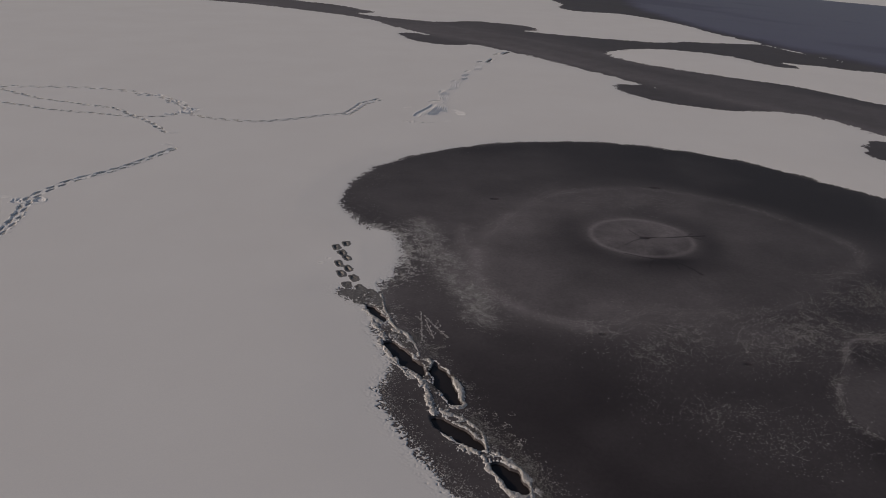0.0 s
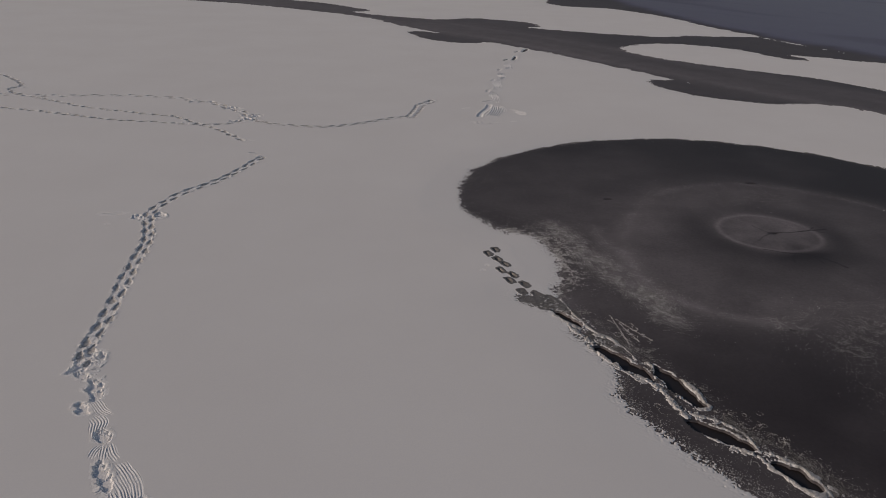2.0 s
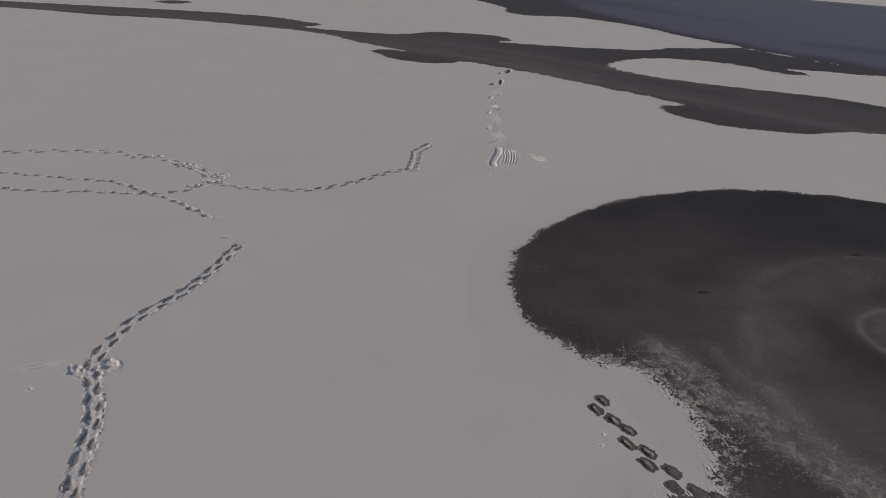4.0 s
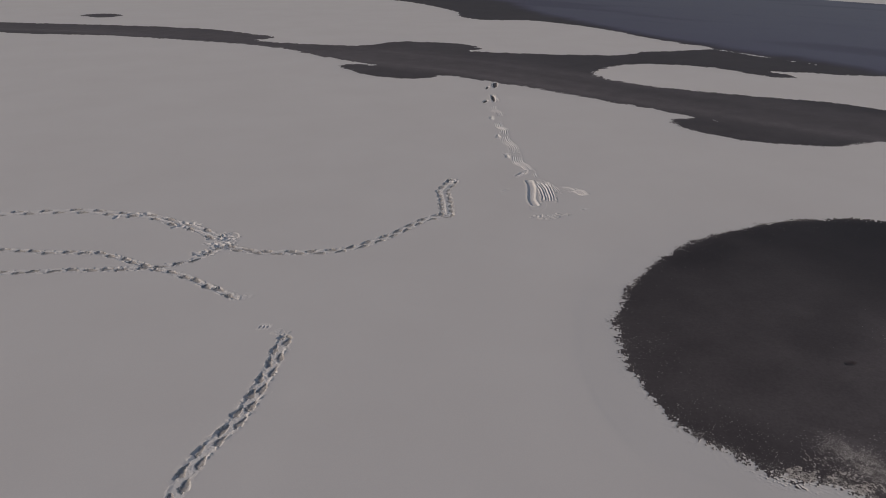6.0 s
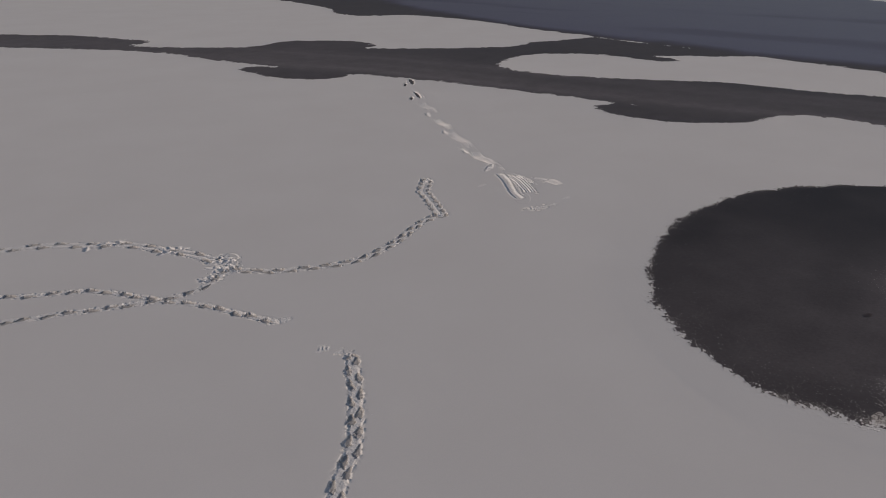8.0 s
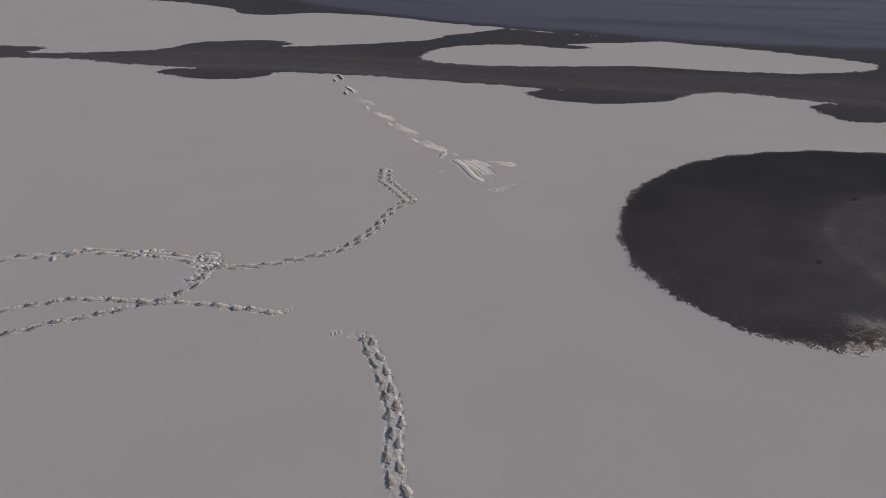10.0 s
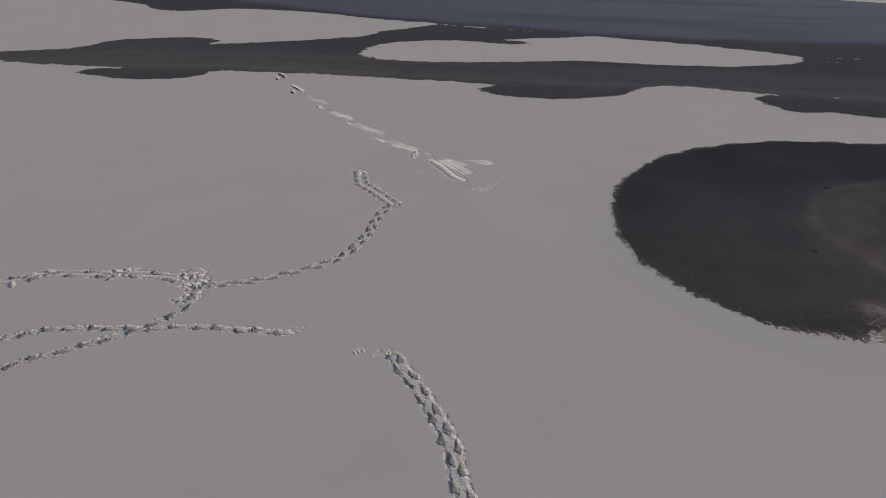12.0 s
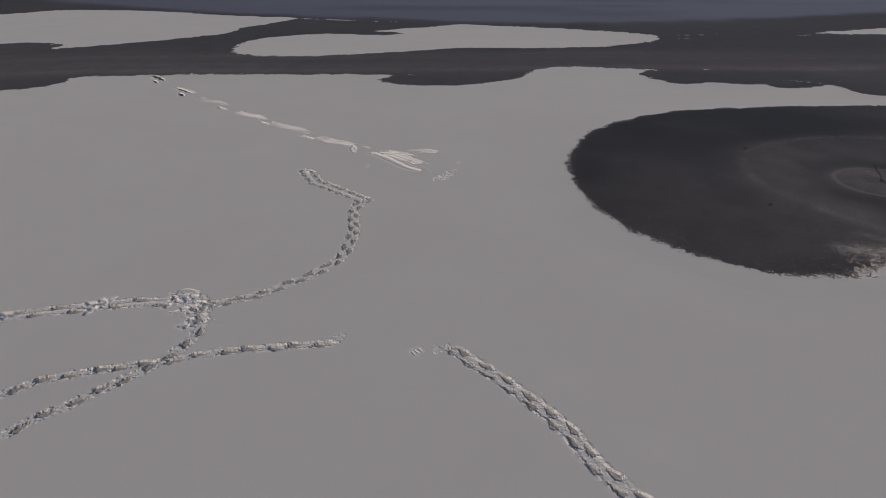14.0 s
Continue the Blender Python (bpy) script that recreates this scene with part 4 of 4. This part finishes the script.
# ---- sheets of cells, finer where there is detail ----
def sheet(levels, height, extra=None):
    """Vertices, normals, quads and values of a sheet. levels: cuts along each cell's side, 0 for no cell."""
    verts, norms, faces, tags = [], [], [], []
    base = 0
    pad = np.pad(levels, 1)
    for n in sorted(set(levels.ravel()) - {0}):
        ci, cj = np.nonzero(levels == n)
        for lo in range(0, len(ci), max(1, 400000 // (n + 3) ** 2)):
            a, b = ci[lo:lo + max(1, 400000 // (n + 3) ** 2)], cj[lo:lo + max(1, 400000 // (n + 3) ** 2)]
            k = np.arange(-1, n + 2) * (CELL / n)
            gx = np.broadcast_to((X0 + a * CELL)[:, None, None] + k[None, :, None], (len(a), n + 3, n + 3))
            gy = np.broadcast_to((Y0 + b * CELL)[:, None, None] + k[None, None, :], (len(a), n + 3, n + 3))
            got = height(gx.ravel(), gy.ravel())
            got = got if isinstance(got, tuple) else (got,)
            h = got[0].reshape(gx.shape)
            slope_x = (h[:, 2:, 1:-1] - h[:, :-2, 1:-1]) / (2 * CELL / n)
            slope_y = (h[:, 1:-1, 2:] - h[:, 1:-1, :-2]) / (2 * CELL / n)
            z = h[:, 1:-1, 1:-1].copy()
            for side, (di, dj) in enumerate(((-1, 0), (1, 0), (0, -1), (0, 1))):
                other = pad[a + 1 + di, b + 1 + dj]
                for m in set(other) - {0}:
                    if m < n:
                        at = np.flatnonzero(other == m)
                        jump = n // m
                        edge = z[at, 0, :] if side == 0 else z[at, n, :] if side == 1 else z[at, :, 0] if side == 2 else z[at, :, n]
                        coarse = edge[:, ::jump]
                        w = (np.arange(n + 1) % jump) / jump
                        left = np.minimum(np.arange(n + 1) // jump, m - 1)
                        w = np.where(np.arange(n + 1) == n, 1.0, w)
                        level = coarse[:, left] * (1 - w) + coarse[:, left + 1] * w
                        if side == 0:
                            z[at, 0, :] = level
                        elif side == 1:
                            z[at, n, :] = level
                        elif side == 2:
                            z[at, :, 0] = level
                        else:
                            z[at, :, n] = level
            verts.append(np.stack([gx[:, 1:-1, 1:-1], gy[:, 1:-1, 1:-1], z], -1).reshape(-1, 3))
            nor = np.stack([-slope_x, -slope_y, np.ones_like(z)], -1)
            norms.append((nor / np.linalg.norm(nor, axis=-1, keepdims=True)).reshape(-1, 3))
            tags.append(np.stack([g.reshape(gx.shape)[:, 1:-1, 1:-1].ravel() for g in got[1:]], -1) if len(got) > 1 else np.zeros((z.size, 0), int))
            i, j = np.meshgrid(np.arange(n), np.arange(n), indexing="ij")
            corner = (i * (n + 1) + j).ravel()
            quad = np.stack([corner, corner + n + 1, corner + n + 2, corner + 1], -1)
            faces.append((quad[None] + (base + np.arange(len(a)) * (n + 1) ** 2)[:, None, None]).reshape(-1, 4))
            base += z.size
    verts, norms, faces, tags = np.concatenate(verts), np.concatenate(norms), np.concatenate(faces), np.concatenate(tags)
    key = np.rint((verts[:, 0] - X0) / 0.005).astype(np.int64) * 1000003 + np.rint((verts[:, 1] - Y0) / 0.005).astype(np.int64)
    _, first, again = np.unique(key, return_index=True, return_inverse=True)
    return verts[first], norms[first], again.reshape(-1)[faces], tags[first]


def mesh_of(name, verts, faces, mat, norms=None, values=None):
    """A mesh from arrays; only the vertices that its faces use are kept."""
    used, again = np.unique(faces, return_inverse=True)
    faces = again.reshape(faces.shape)
    mesh = bpy.data.meshes.new(name)
    size = faces.shape[1]
    mesh.vertices.add(len(used))
    mesh.vertices.foreach_set("co", verts[used].astype(np.float32).ravel())
    mesh.loops.add(faces.size)
    mesh.loops.foreach_set("vertex_index", faces.astype(np.int32).ravel())
    mesh.polygons.add(len(faces))
    mesh.polygons.foreach_set("loop_start", np.arange(0, faces.size, size, dtype=np.int32))
    mesh.polygons.foreach_set("use_smooth", np.full(len(faces), norms is not None))
    for key, v in (values or {}).items():
        mesh.attributes.new(key, "FLOAT", "POINT").data.foreach_set("value", v[used].astype(np.float32))
    mesh.update(calc_edges=True)
    if norms is not None:
        mesh.normals_split_custom_set_from_vertices(norms[used].astype(np.float32))
    mesh.materials.append(mat)
    return mesh


def ring_faces(parts, reach, z):
    """Wide flat quads round the plan, out to the horizon."""
    x1, y1 = X0 + NX * CELL, Y0 + NY * CELL
    boxes = {"west": (-reach, -reach, X0, reach), "east": (x1, -reach, reach, reach), "south": (X0, -reach, x1, Y0), "north": (X0, y1, x1, reach)}
    v, f = [], []
    for key in parts:
        a, b, c, d = boxes[key]
        f.append([len(v) + i for i in range(4)])
        v += [(a, b, z), (c, b, z), (c, d, z), (a, d, z)]
    return np.array(v, float), np.array(f)


cx, cy = np.meshgrid(X0 + CELL * (np.arange(NX) + 0.5), Y0 + CELL * (np.arange(NY) + 0.5), indexing="ij")
far = np.hypot(cx + 5, cy - 11)
centre_d = sample(snow_d, cx, cy)
levels = np.where(centre_d > -0.9, 1, 0)
edge = np.abs(centre_d) < 0.70
levels[edge] = np.where((cx > -3.2) & (cy < 13.2) & (cx < 2), 64, np.where(far < 13, 32, np.where(far < 36, 16, 8)))[edge]

levels[(centre_d > 0.3) & (centre_d < 2.2) & (cx < 1.5) & (cx > -6) & (cy > 10) & (cy < 20) & (levels < 8)] = 8


def refine(points, reach, n):
    for px, py in points:
        i0, i1 = int((px - reach - X0) / CELL), int((px + reach - X0) / CELL)
        j0, j1 = int((py - reach - Y0) / CELL), int((py + reach - Y0) / CELL)
        i0, j0 = max(i0, 0), max(j0, 0)
        levels[i0:i1 + 1, j0:j1 + 1] = np.maximum(levels[i0:i1 + 1, j0:j1 + 1], n)


for trail in TRAILS:
    for p in trail["points"]:
        refine([p], 0.2, 64 if p[1] < 18 or (p[1] < 23.5 and -12.5 < p[0] < -3) else 32)
for rows in (LANDING_HOLLOWS, REST_HOLLOWS):
    for row in rows:
        refine([row[:2]], row[3] + 0.05, 128 if row[1] < 9 else 32)
for line, wide, gap in LANDING_FANS:
    refine(line[::2], wide + 0.03, 128)
for line, wide, gap in TAKEOFF_FANS:
    refine(line, wide + 0.05, 64 if line[0, 1] < 31 else 32)
for cx_, cy_, rx, ry in CLODS:
    refine([(cx_ + rx * u, cy_ + ry * v) for u in (-1, 0, 1) for v in (-1, 0, 1)], 0.1, 64)
for line, wide, deep in TROUGHS:
    refine(line, 0.3, 32)
for row in TAKEOFF_HOLLOWS:
    refine([row[:2]], row[3] * 0.7, 32)
refine([p[:2] for p in prints], 0.22, 32)
refine([p[:2] for p in prints[first_scratch:]], 0.22, 64)
refine([p[:2] for p in prints[:len(WET_PRINTS)]], 0.3, 64)
refine(BROKEN_WAY, 0.6, 64)

verts, norms, faces, tags = sheet(levels, snow_height)
keep = (verts[faces][:, :, 2] > ICE - 0.004).any(1)
faces = faces[keep]
owner, foot = tags[faces[:, 0], 0], tags[faces[:, 0], 1]

# ---- the snow ----
wide_v, wide_f = ring_faces(("west", "south"), 3000, TOP)
loose = owner == 0
ground_mesh = mesh_of("snow_ground", np.concatenate([verts, wide_v]), np.concatenate([faces[loose], wide_f + len(verts)]), SNOW,
                      np.concatenate([norms, np.tile((0.0, 0.0, 1.0), (len(wide_v), 1))]))
tagged(new("ground", ground_mesh), "smooth thin grey-white snow lying over lake ice", "snow", kind="structure")


def base_at(name, x, y, z):
    ob = new(name)
    ob.location = (x, y, z)
    return ob


def put_part(name, mesh, parent, label="", kind=""):
    ob = new(name, mesh)
    ob.parent = parent
    ob.matrix_parent_inverse = Matrix.Translation(parent.location).inverted()
    return tagged(ob, label, kind=kind)


def patches(mask):
    """The joined patches of the masked faces, the largest first."""
    at = np.flatnonzero(mask)
    if not len(at):
        return []
    _, quad = np.unique(faces[at], return_inverse=True)
    quad = quad.reshape(-1, 4)
    mark = np.arange(quad.max() + 1)
    while True:
        low = mark[quad].min(1)
        after = mark.copy()
        np.minimum.at(after, quad.ravel(), np.repeat(low, 4))
        if (after == mark).all():
            break
        mark = after
    mark = mark[quad[:, 0]]
    return sorted((at[mark == kind] for kind in set(mark)), key=len, reverse=True)


def piece_of(name, mask, parent, label="", mat=TURNED, kind=""):
    if mask.any():
        put_part(name, mesh_of(name, verts, faces[mask], mat, norms), parent, label, kind)


def track(name, label, k, category, group, low="footprint", high="footprint", floor_mat=PRESSED_SHADED):
    mine = owner == k
    if not mine.any():
        return
    middle = verts[faces[mine][:, 0]].mean(0)
    ob = tagged(base_at(name, middle[0], middle[1], TOP), label, category, group)
    for f in sorted(set(foot[mine]) - {0}):
        for stray in patches(mine & (foot == f))[1:]:
            foot[stray] = 0
    piece_of("scuffed_snow", mine & (foot == 0), ob, kind="stuff")
    for f in sorted(set(foot[mine]) - {0}):
        kept = mine & (foot == f)
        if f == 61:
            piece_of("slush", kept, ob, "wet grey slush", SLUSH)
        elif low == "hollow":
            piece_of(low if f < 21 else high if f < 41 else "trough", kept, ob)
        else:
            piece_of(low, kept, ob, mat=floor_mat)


for k, trail in enumerate(TRAILS):
    track("footprint_trail", trail["label"], k + 1, "footprints", "trails of footprints in the snow")
n = len(TRAILS)
track("landing_marks", "deep hollows and feather-brushed grooves in snow", n + 1, "snow marks", "marks in the snow", "hollow", "feather_fan")
track("takeoff_marks", "long row of hollows and combed grooves in snow", n + 2, "snow marks", "marks in the snow", "hollow", "feather_fan")
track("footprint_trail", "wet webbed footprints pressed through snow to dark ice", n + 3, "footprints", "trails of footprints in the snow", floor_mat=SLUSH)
track("trampled_snow", "patches of snow trodden into lumps and prints", n + 4, "trampled snow", "marks in the snow")

# ---- the ice ----
levels = np.where((sample(pond_d, cx, cy) > -0.6), 4, 1)
levels[(centre_d < 0.6) & (levels == 1) & (far < 40)] = 2
levels[(sample(pond_d, cx, cy) > -0.4) & (cy < 16.8) & (cx < 8.6) & (cy > 4.5)] = 16
i = np.hypot(cx - 4.1, cy - 12.9) < 2.0
levels[i] = 32
refine(BROKEN_WAY, 0.5, 32)
refine([d[:2] for d in DOTS], 0.3, 32)
ice_v, ice_n, ice_f, _ = sheet(levels, ice_height)
haze, speck, wet = np.zeros(len(ice_v)), np.zeros(len(ice_v)), np.zeros(len(ice_v))
for lo in range(0, len(ice_v), 50000):
    part_v = ice_v[lo:lo + 50000]
    haze[lo:lo + 50000], speck[lo:lo + 50000], wet[lo:lo + 50000] = ice_look(part_v[:, 0], part_v[:, 1])
wide_v, wide_f = ring_faces(("west", "east", "south", "north"), 3000, ICE)
flat_n = np.tile((0.0, 0.0, 1.0), (len(wide_v), 1))
is_open = wet[ice_f].mean(1) > 0.5
none = np.zeros(len(wide_v))
values = {"haze": np.concatenate([haze, none + 0.2]), "speck": np.concatenate([speck, none]), "wet": np.concatenate([wet, none])}
both_v, both_n = np.concatenate([ice_v, wide_v]), np.concatenate([ice_n, flat_n])
ice_mesh = mesh_of("ice", both_v, np.concatenate([ice_f[~is_open], wide_f + len(ice_v)]), LAKE_ICE, both_n, values)
tagged(new("ice", ice_mesh), "dark clear lake ice with cloudy grey rings and frost", "ice", kind="structure")
water_mesh = mesh_of("water", both_v, ice_f[is_open], LAKE_ICE, both_n, values)
tagged(new("water", water_mesh), "still blue open water beyond the ice", "water", kind="structure")

# ---- the holes broken through the ice ----
for k, (hx, hy, turn, a, b) in enumerate(HOLES):
    hole = tagged(base_at("ice_hole", hx, hy, ICE), "dark water hole broken in ice, rimmed with crushed white snow", "ice hole", "chain of holes in the ice")
    bm = bmesh.new()
    c, s = math.cos(radians(turn)), math.sin(radians(turn))
    loop = []
    for i in range(40):
        w = 2 * math.pi * i / 40
        u, v = (a + 0.09) * math.cos(w), (b + 0.09) * math.sin(w)
        loop.append(bm.verts.new((hx + u * c - v * s, hy + u * s + v * c, WATER)))
    bm.faces.new(loop)
    mesh = bpy.data.meshes.new("water_surface")
    bm.to_mesh(mesh)
    bm.free()
    mesh.materials.append(STILL_WATER)
    put_part("water_surface", mesh, hole, "black still water")
    small = np.zeros(len(faces), bool)
    for patch in patches(owner == n + 5 + k):
        if len(patch) > 260:
            mask = np.zeros(len(faces), bool)
            mask[patch] = True
            piece_of("rim", mask, hole, "crushed grey-white snow and ice", CRUST)
        else:
            small[patch] = True
    if small.any():
        put_part("crushed_ice", mesh_of("crushed_ice", verts, faces[small], CRUST, norms), hole, "bits of crushed grey ice", "stuff")


# ---- crumbs of snow, frost and broken ice ----
def crumbs(name, at, sizes, mat, label, category, flat=0.6):
    """Many small uneven lumps in one mesh."""
    rng = np.random.RandomState(len(at))
    shape = np.array([(1, 0, -0.5), (0, 1, -0.5), (-1, 0, -0.5), (0, -1, -0.5), (0, 0, 1)], float)
    tri = np.array([(0, 1, 4), (1, 2, 4), (2, 3, 4), (3, 0, 4)])
    spin = rng.uniform(0, 2 * math.pi, len(at))
    body = shape[None] * rng.uniform(0.5, 1.5, (len(at), 5, 1)) * sizes[:, None, None]
    body[:, 4, :2] += rng.uniform(-0.6, 0.6, (len(at), 2)) * sizes[:, None]
    bx = body[:, :, 0] * np.cos(spin)[:, None] - body[:, :, 1] * np.sin(spin)[:, None]
    by = body[:, :, 0] * np.sin(spin)[:, None] + body[:, :, 1] * np.cos(spin)[:, None]
    v = np.stack([bx + at[:, 0, None], by + at[:, 1, None], body[:, :, 2] * flat + at[:, 2, None]], -1).reshape(-1, 3)
    f = (tri[None] + 5 * np.arange(len(at))[:, None, None]).reshape(-1, 3)
    tagged(new(name, mesh_of(name, v, f, mat)), label, category, kind="stuff")


rng = np.random.RandomState(11)
at = []
for trail in TRAILS:
    pts = trail["points"]
    for p, q in zip(pts[:-1], pts[1:]):
        side = np.array((-(q - p)[1], (q - p)[0])) / max(np.hypot(*(q - p)), 1e-6)
        for _ in range(rng.poisson(1.6)):
            off = (trail["half"] * 1.05 + rng.exponential(0.035)) * rng.choice((-1, 1))
            at.append((*(p + side * off + (q - p) * rng.random_sample()), TOP + 0.002))
for cx_, cy_, rx, ry, count in TRODDEN:
    for _ in range(count * 2):
        at.append((cx_ + rng.normal(0, rx), cy_ + rng.normal(0, ry), TOP + 0.002))
at = np.array(at)
ok = sample(snow_d, at[:, 0], at[:, 1]) > 0.3
at = at[ok]
crumbs("snow_crumbs", at, 0.003 + 0.009 * rng.random_sample(len(at)) ** 2, TURNED, "small lumps of snow thrown up beside the tracks", "snow lumps")

at = np.stack([rng.uniform(-2.6, 9, 560000), rng.uniform(4.8, 16.5, 560000), np.full(560000, ICE + 0.002)], -1)
density = np.concatenate([ice_look(at[lo:lo + 40000, 0], at[lo:lo + 40000, 1])[1] for lo in range(0, len(at), 40000)])
beside = sample(snow_d, at[:, 0], at[:, 1])
density += 0.7 * np.exp(-((beside + 0.05) / 0.12) ** 2) * (1 - 0.8 * step(13.6, 14.8, at[:, 1]))
clump = step(-0.7, 0.5, rough(at[:, 0], at[:, 1], 1.6, 3, 77)) * step(-0.7, 0.3, rough(at[:, 0], at[:, 1], 9.0, 2, 76))
ok = (rng.random_sample(len(at)) < 1.6 * density * clump) & (beside < 0.05) & (beside > -12) & (hole_distance(at[:, 0], at[:, 1])[0] > 0.05)
at = at[ok]
crumbs("frost_crystals", at, 0.003 + 0.008 * rng.random_sample(len(at)) ** 2, FROST, "scattered white frost crystals on dark ice", "frost", 0.25)

# Drifted frost: a dense band of tiny flakes, and a fringe of them along the pond's snowy margin.
t = rng.randint(0, len(FROST_DRIFT) - 1, 24000)
xy = FROST_DRIFT[t] + rng.uniform(0, 0.1, (24000, 1)) * (FROST_DRIFT[t + 1] - FROST_DRIFT[t]) * 10 + np.stack([rng.normal(0.0, 0.17, 24000), rng.normal(0, 0.13, 24000)], -1)
margin = curve(POND[2:22], 0.1)
t = rng.randint(0, len(margin) - 1, 14000)
xy = np.concatenate([xy, margin[t] + np.stack([rng.normal(0.02, 0.07, 14000), rng.normal(0, 0.07, 14000)], -1)])
ok = (sample(snow_d, xy[:, 0], xy[:, 1]) < 0.06) & (rough(xy[:, 0], xy[:, 1], 5.0, 3, 79) > -0.15 + 0.6 * step(13.6, 14.8, xy[:, 1])) & (hole_distance(xy[:, 0], xy[:, 1])[0] > 0.05)
xy = xy[ok]
crumbs("frost_flakes", np.column_stack([xy, np.full(len(xy), ICE + 0.002)]), 0.002 + 0.009 * rng.random_sample(len(xy)) ** 2, FROST, "dense drift of tiny white frost flakes on ice", "frost", 0.25)

# Ragged grains of snow along the pond's margin.
shore = curve(POND, 0.1, True)
shore = shore[(shore[:, 0] < 6.5) | (shore[:, 1] > 14)]
t = rng.randint(0, len(shore), 22000)
xy = shore[t] + rng.normal(0, 0.07, (22000, 2))
beside = sample(snow_d, xy[:, 0], xy[:, 1]) + 0.10 * rough(xy[:, 0], xy[:, 1], 4.0, 3, 81)
ok = (beside < 0.03) & (rng.random_sample(22000) < np.exp(beside / 0.05) * (1 - 0.6 * step(13.6, 14.8, xy[:, 1]))) & (hole_distance(xy[:, 0], xy[:, 1])[0] > 0.03)
xy = xy[ok]
sizes = 0.002 + 0.008 * rng.random_sample(len(xy)) ** 2
# Coarser flakes strewn off the tongue of snow beside the wet prints.
tongue = curve([(-0.9, 10.5), (-0.68, 11.1), (-0.58, 12.0), (-0.8, 12.8), (-1.5, 13.2)], 0.05)
t = rng.randint(0, len(tongue), 5200)
flakes = tongue[t] + np.array((0.9, 0.45)) * rng.exponential(0.16, (5200, 1)) + rng.normal(0, 0.05, (5200, 2))
ok = (sample(snow_d, flakes[:, 0], flakes[:, 1]) < 0.04) & (rough(flakes[:, 0], flakes[:, 1], 9.0, 3, 82) > -0.05) & (hole_distance(flakes[:, 0], flakes[:, 1])[0] > 0.03)
xy, sizes = np.concatenate([xy, flakes[ok]]), np.concatenate([sizes, 0.005 + 0.012 * rng.random_sample(ok.sum()) ** 2])
crumbs("margin_frost", np.column_stack([xy, np.full(len(xy), ICE + 0.003)]), sizes, CRUST, "ragged grains of snow along the edge of dark ice", "frost", 0.5)

t = rng.randint(0, len(BROKEN_WAY) - 1, 30000)
off = rng.normal(0.12, 0.15, 30000)
d = BROKEN_WAY[t + 1] - BROKEN_WAY[t]
d = d / np.hypot(d[:, 0], d[:, 1])[:, None]
xy = BROKEN_WAY[t] + d * rng.uniform(0, 0.1, (30000, 1)) + np.stack([-d[:, 1], d[:, 0]], -1) * off[:, None]
ok = (hole_distance(xy[:, 0], xy[:, 1])[0] > 0.02) & (rough(xy[:, 0], xy[:, 1], 5.0, 3, 78) > 0.05) & (sample(snow_d, xy[:, 0], xy[:, 1]) < 0.1)
xy = xy[ok]
at = np.column_stack([xy, np.full(len(xy), ICE + 0.006)])
crumbs("crushed_ice", at, 0.002 + 0.008 * rng.random_sample(len(at)) ** 2, SLUSH, "wet grey lumps of crushed ice beside the holes", "crushed ice", 0.3)

def splash_rings(at, chains, rings):
    """Beads of frozen splash strung along lines and round small rings."""
    for line in chains:
        for p in curve(line, 0.018):
            for _ in range(3):
                at.append((p[0] + rng.normal(0, 0.006), p[1] + rng.normal(0, 0.010), ICE + 0.004))
    for rx, ry, r in rings:
        squash, lean = rng.uniform(0.7, 1.3), rng.uniform(0, 6.28)
        for a in np.arange(lean, lean + rng.uniform(4.0, 6.3), 0.014 / r):
            at.append((rx + r * math.cos(a) * squash + rng.normal(0, 0.004), ry + r * math.sin(a) + rng.normal(0, 0.004), ICE + 0.004))
    return np.array(at)


at = splash_rings([], BRUSH, [(0.0, 9.46, 0.05), (0.05, 9.34, 0.045), (0.12, 9.15, 0.04), (-0.26, 9.19, 0.06), (-0.07, 9.22, 0.05), (-0.1, 9.32, 0.04), (-0.03, 9.12, 0.05)])
crumbs("frost_sprays", at, rng.uniform(0.004, 0.011, len(at)), CRUST, "feathered sprays of white frost on the ice", "frost", 0.6)
rings = [(-0.18, 7.36, 0.07), (-0.25, 7.47, 0.035), (0.5, 6.37, 0.05)]
for px, py, wide, count in ((0.76, 7.04, 0.13, 16), (0.62, 7.2, 0.10, 9), (0.96, 6.68, 0.12, 16), (0.42, 7.85, 0.08, 8), (0.05, 8.66, 0.11, 10), (1.15, 6.3, 0.09, 8), (-0.16, 8.8, 0.10, 10)):
    rings += [(px + rng.normal(0, wide), py + rng.normal(0, wide), rng.uniform(0.018, 0.045)) for _ in range(count)]
at = splash_rings([], [[(-0.72, 9.86), (-0.6, 9.87), (-0.5, 9.84)], [(-0.7, 9.82), (-0.55, 9.8)], [(-0.66, 9.9), (-0.56, 9.93)]], rings)
at = at[hole_distance(at[:, 0], at[:, 1])[0] > 0.02]
crumbs("frozen_splash", at, rng.uniform(0.003, 0.009, len(at)), FROST, "grey curls and rings of frozen splash beside the holes", "frozen splash", 0.6)
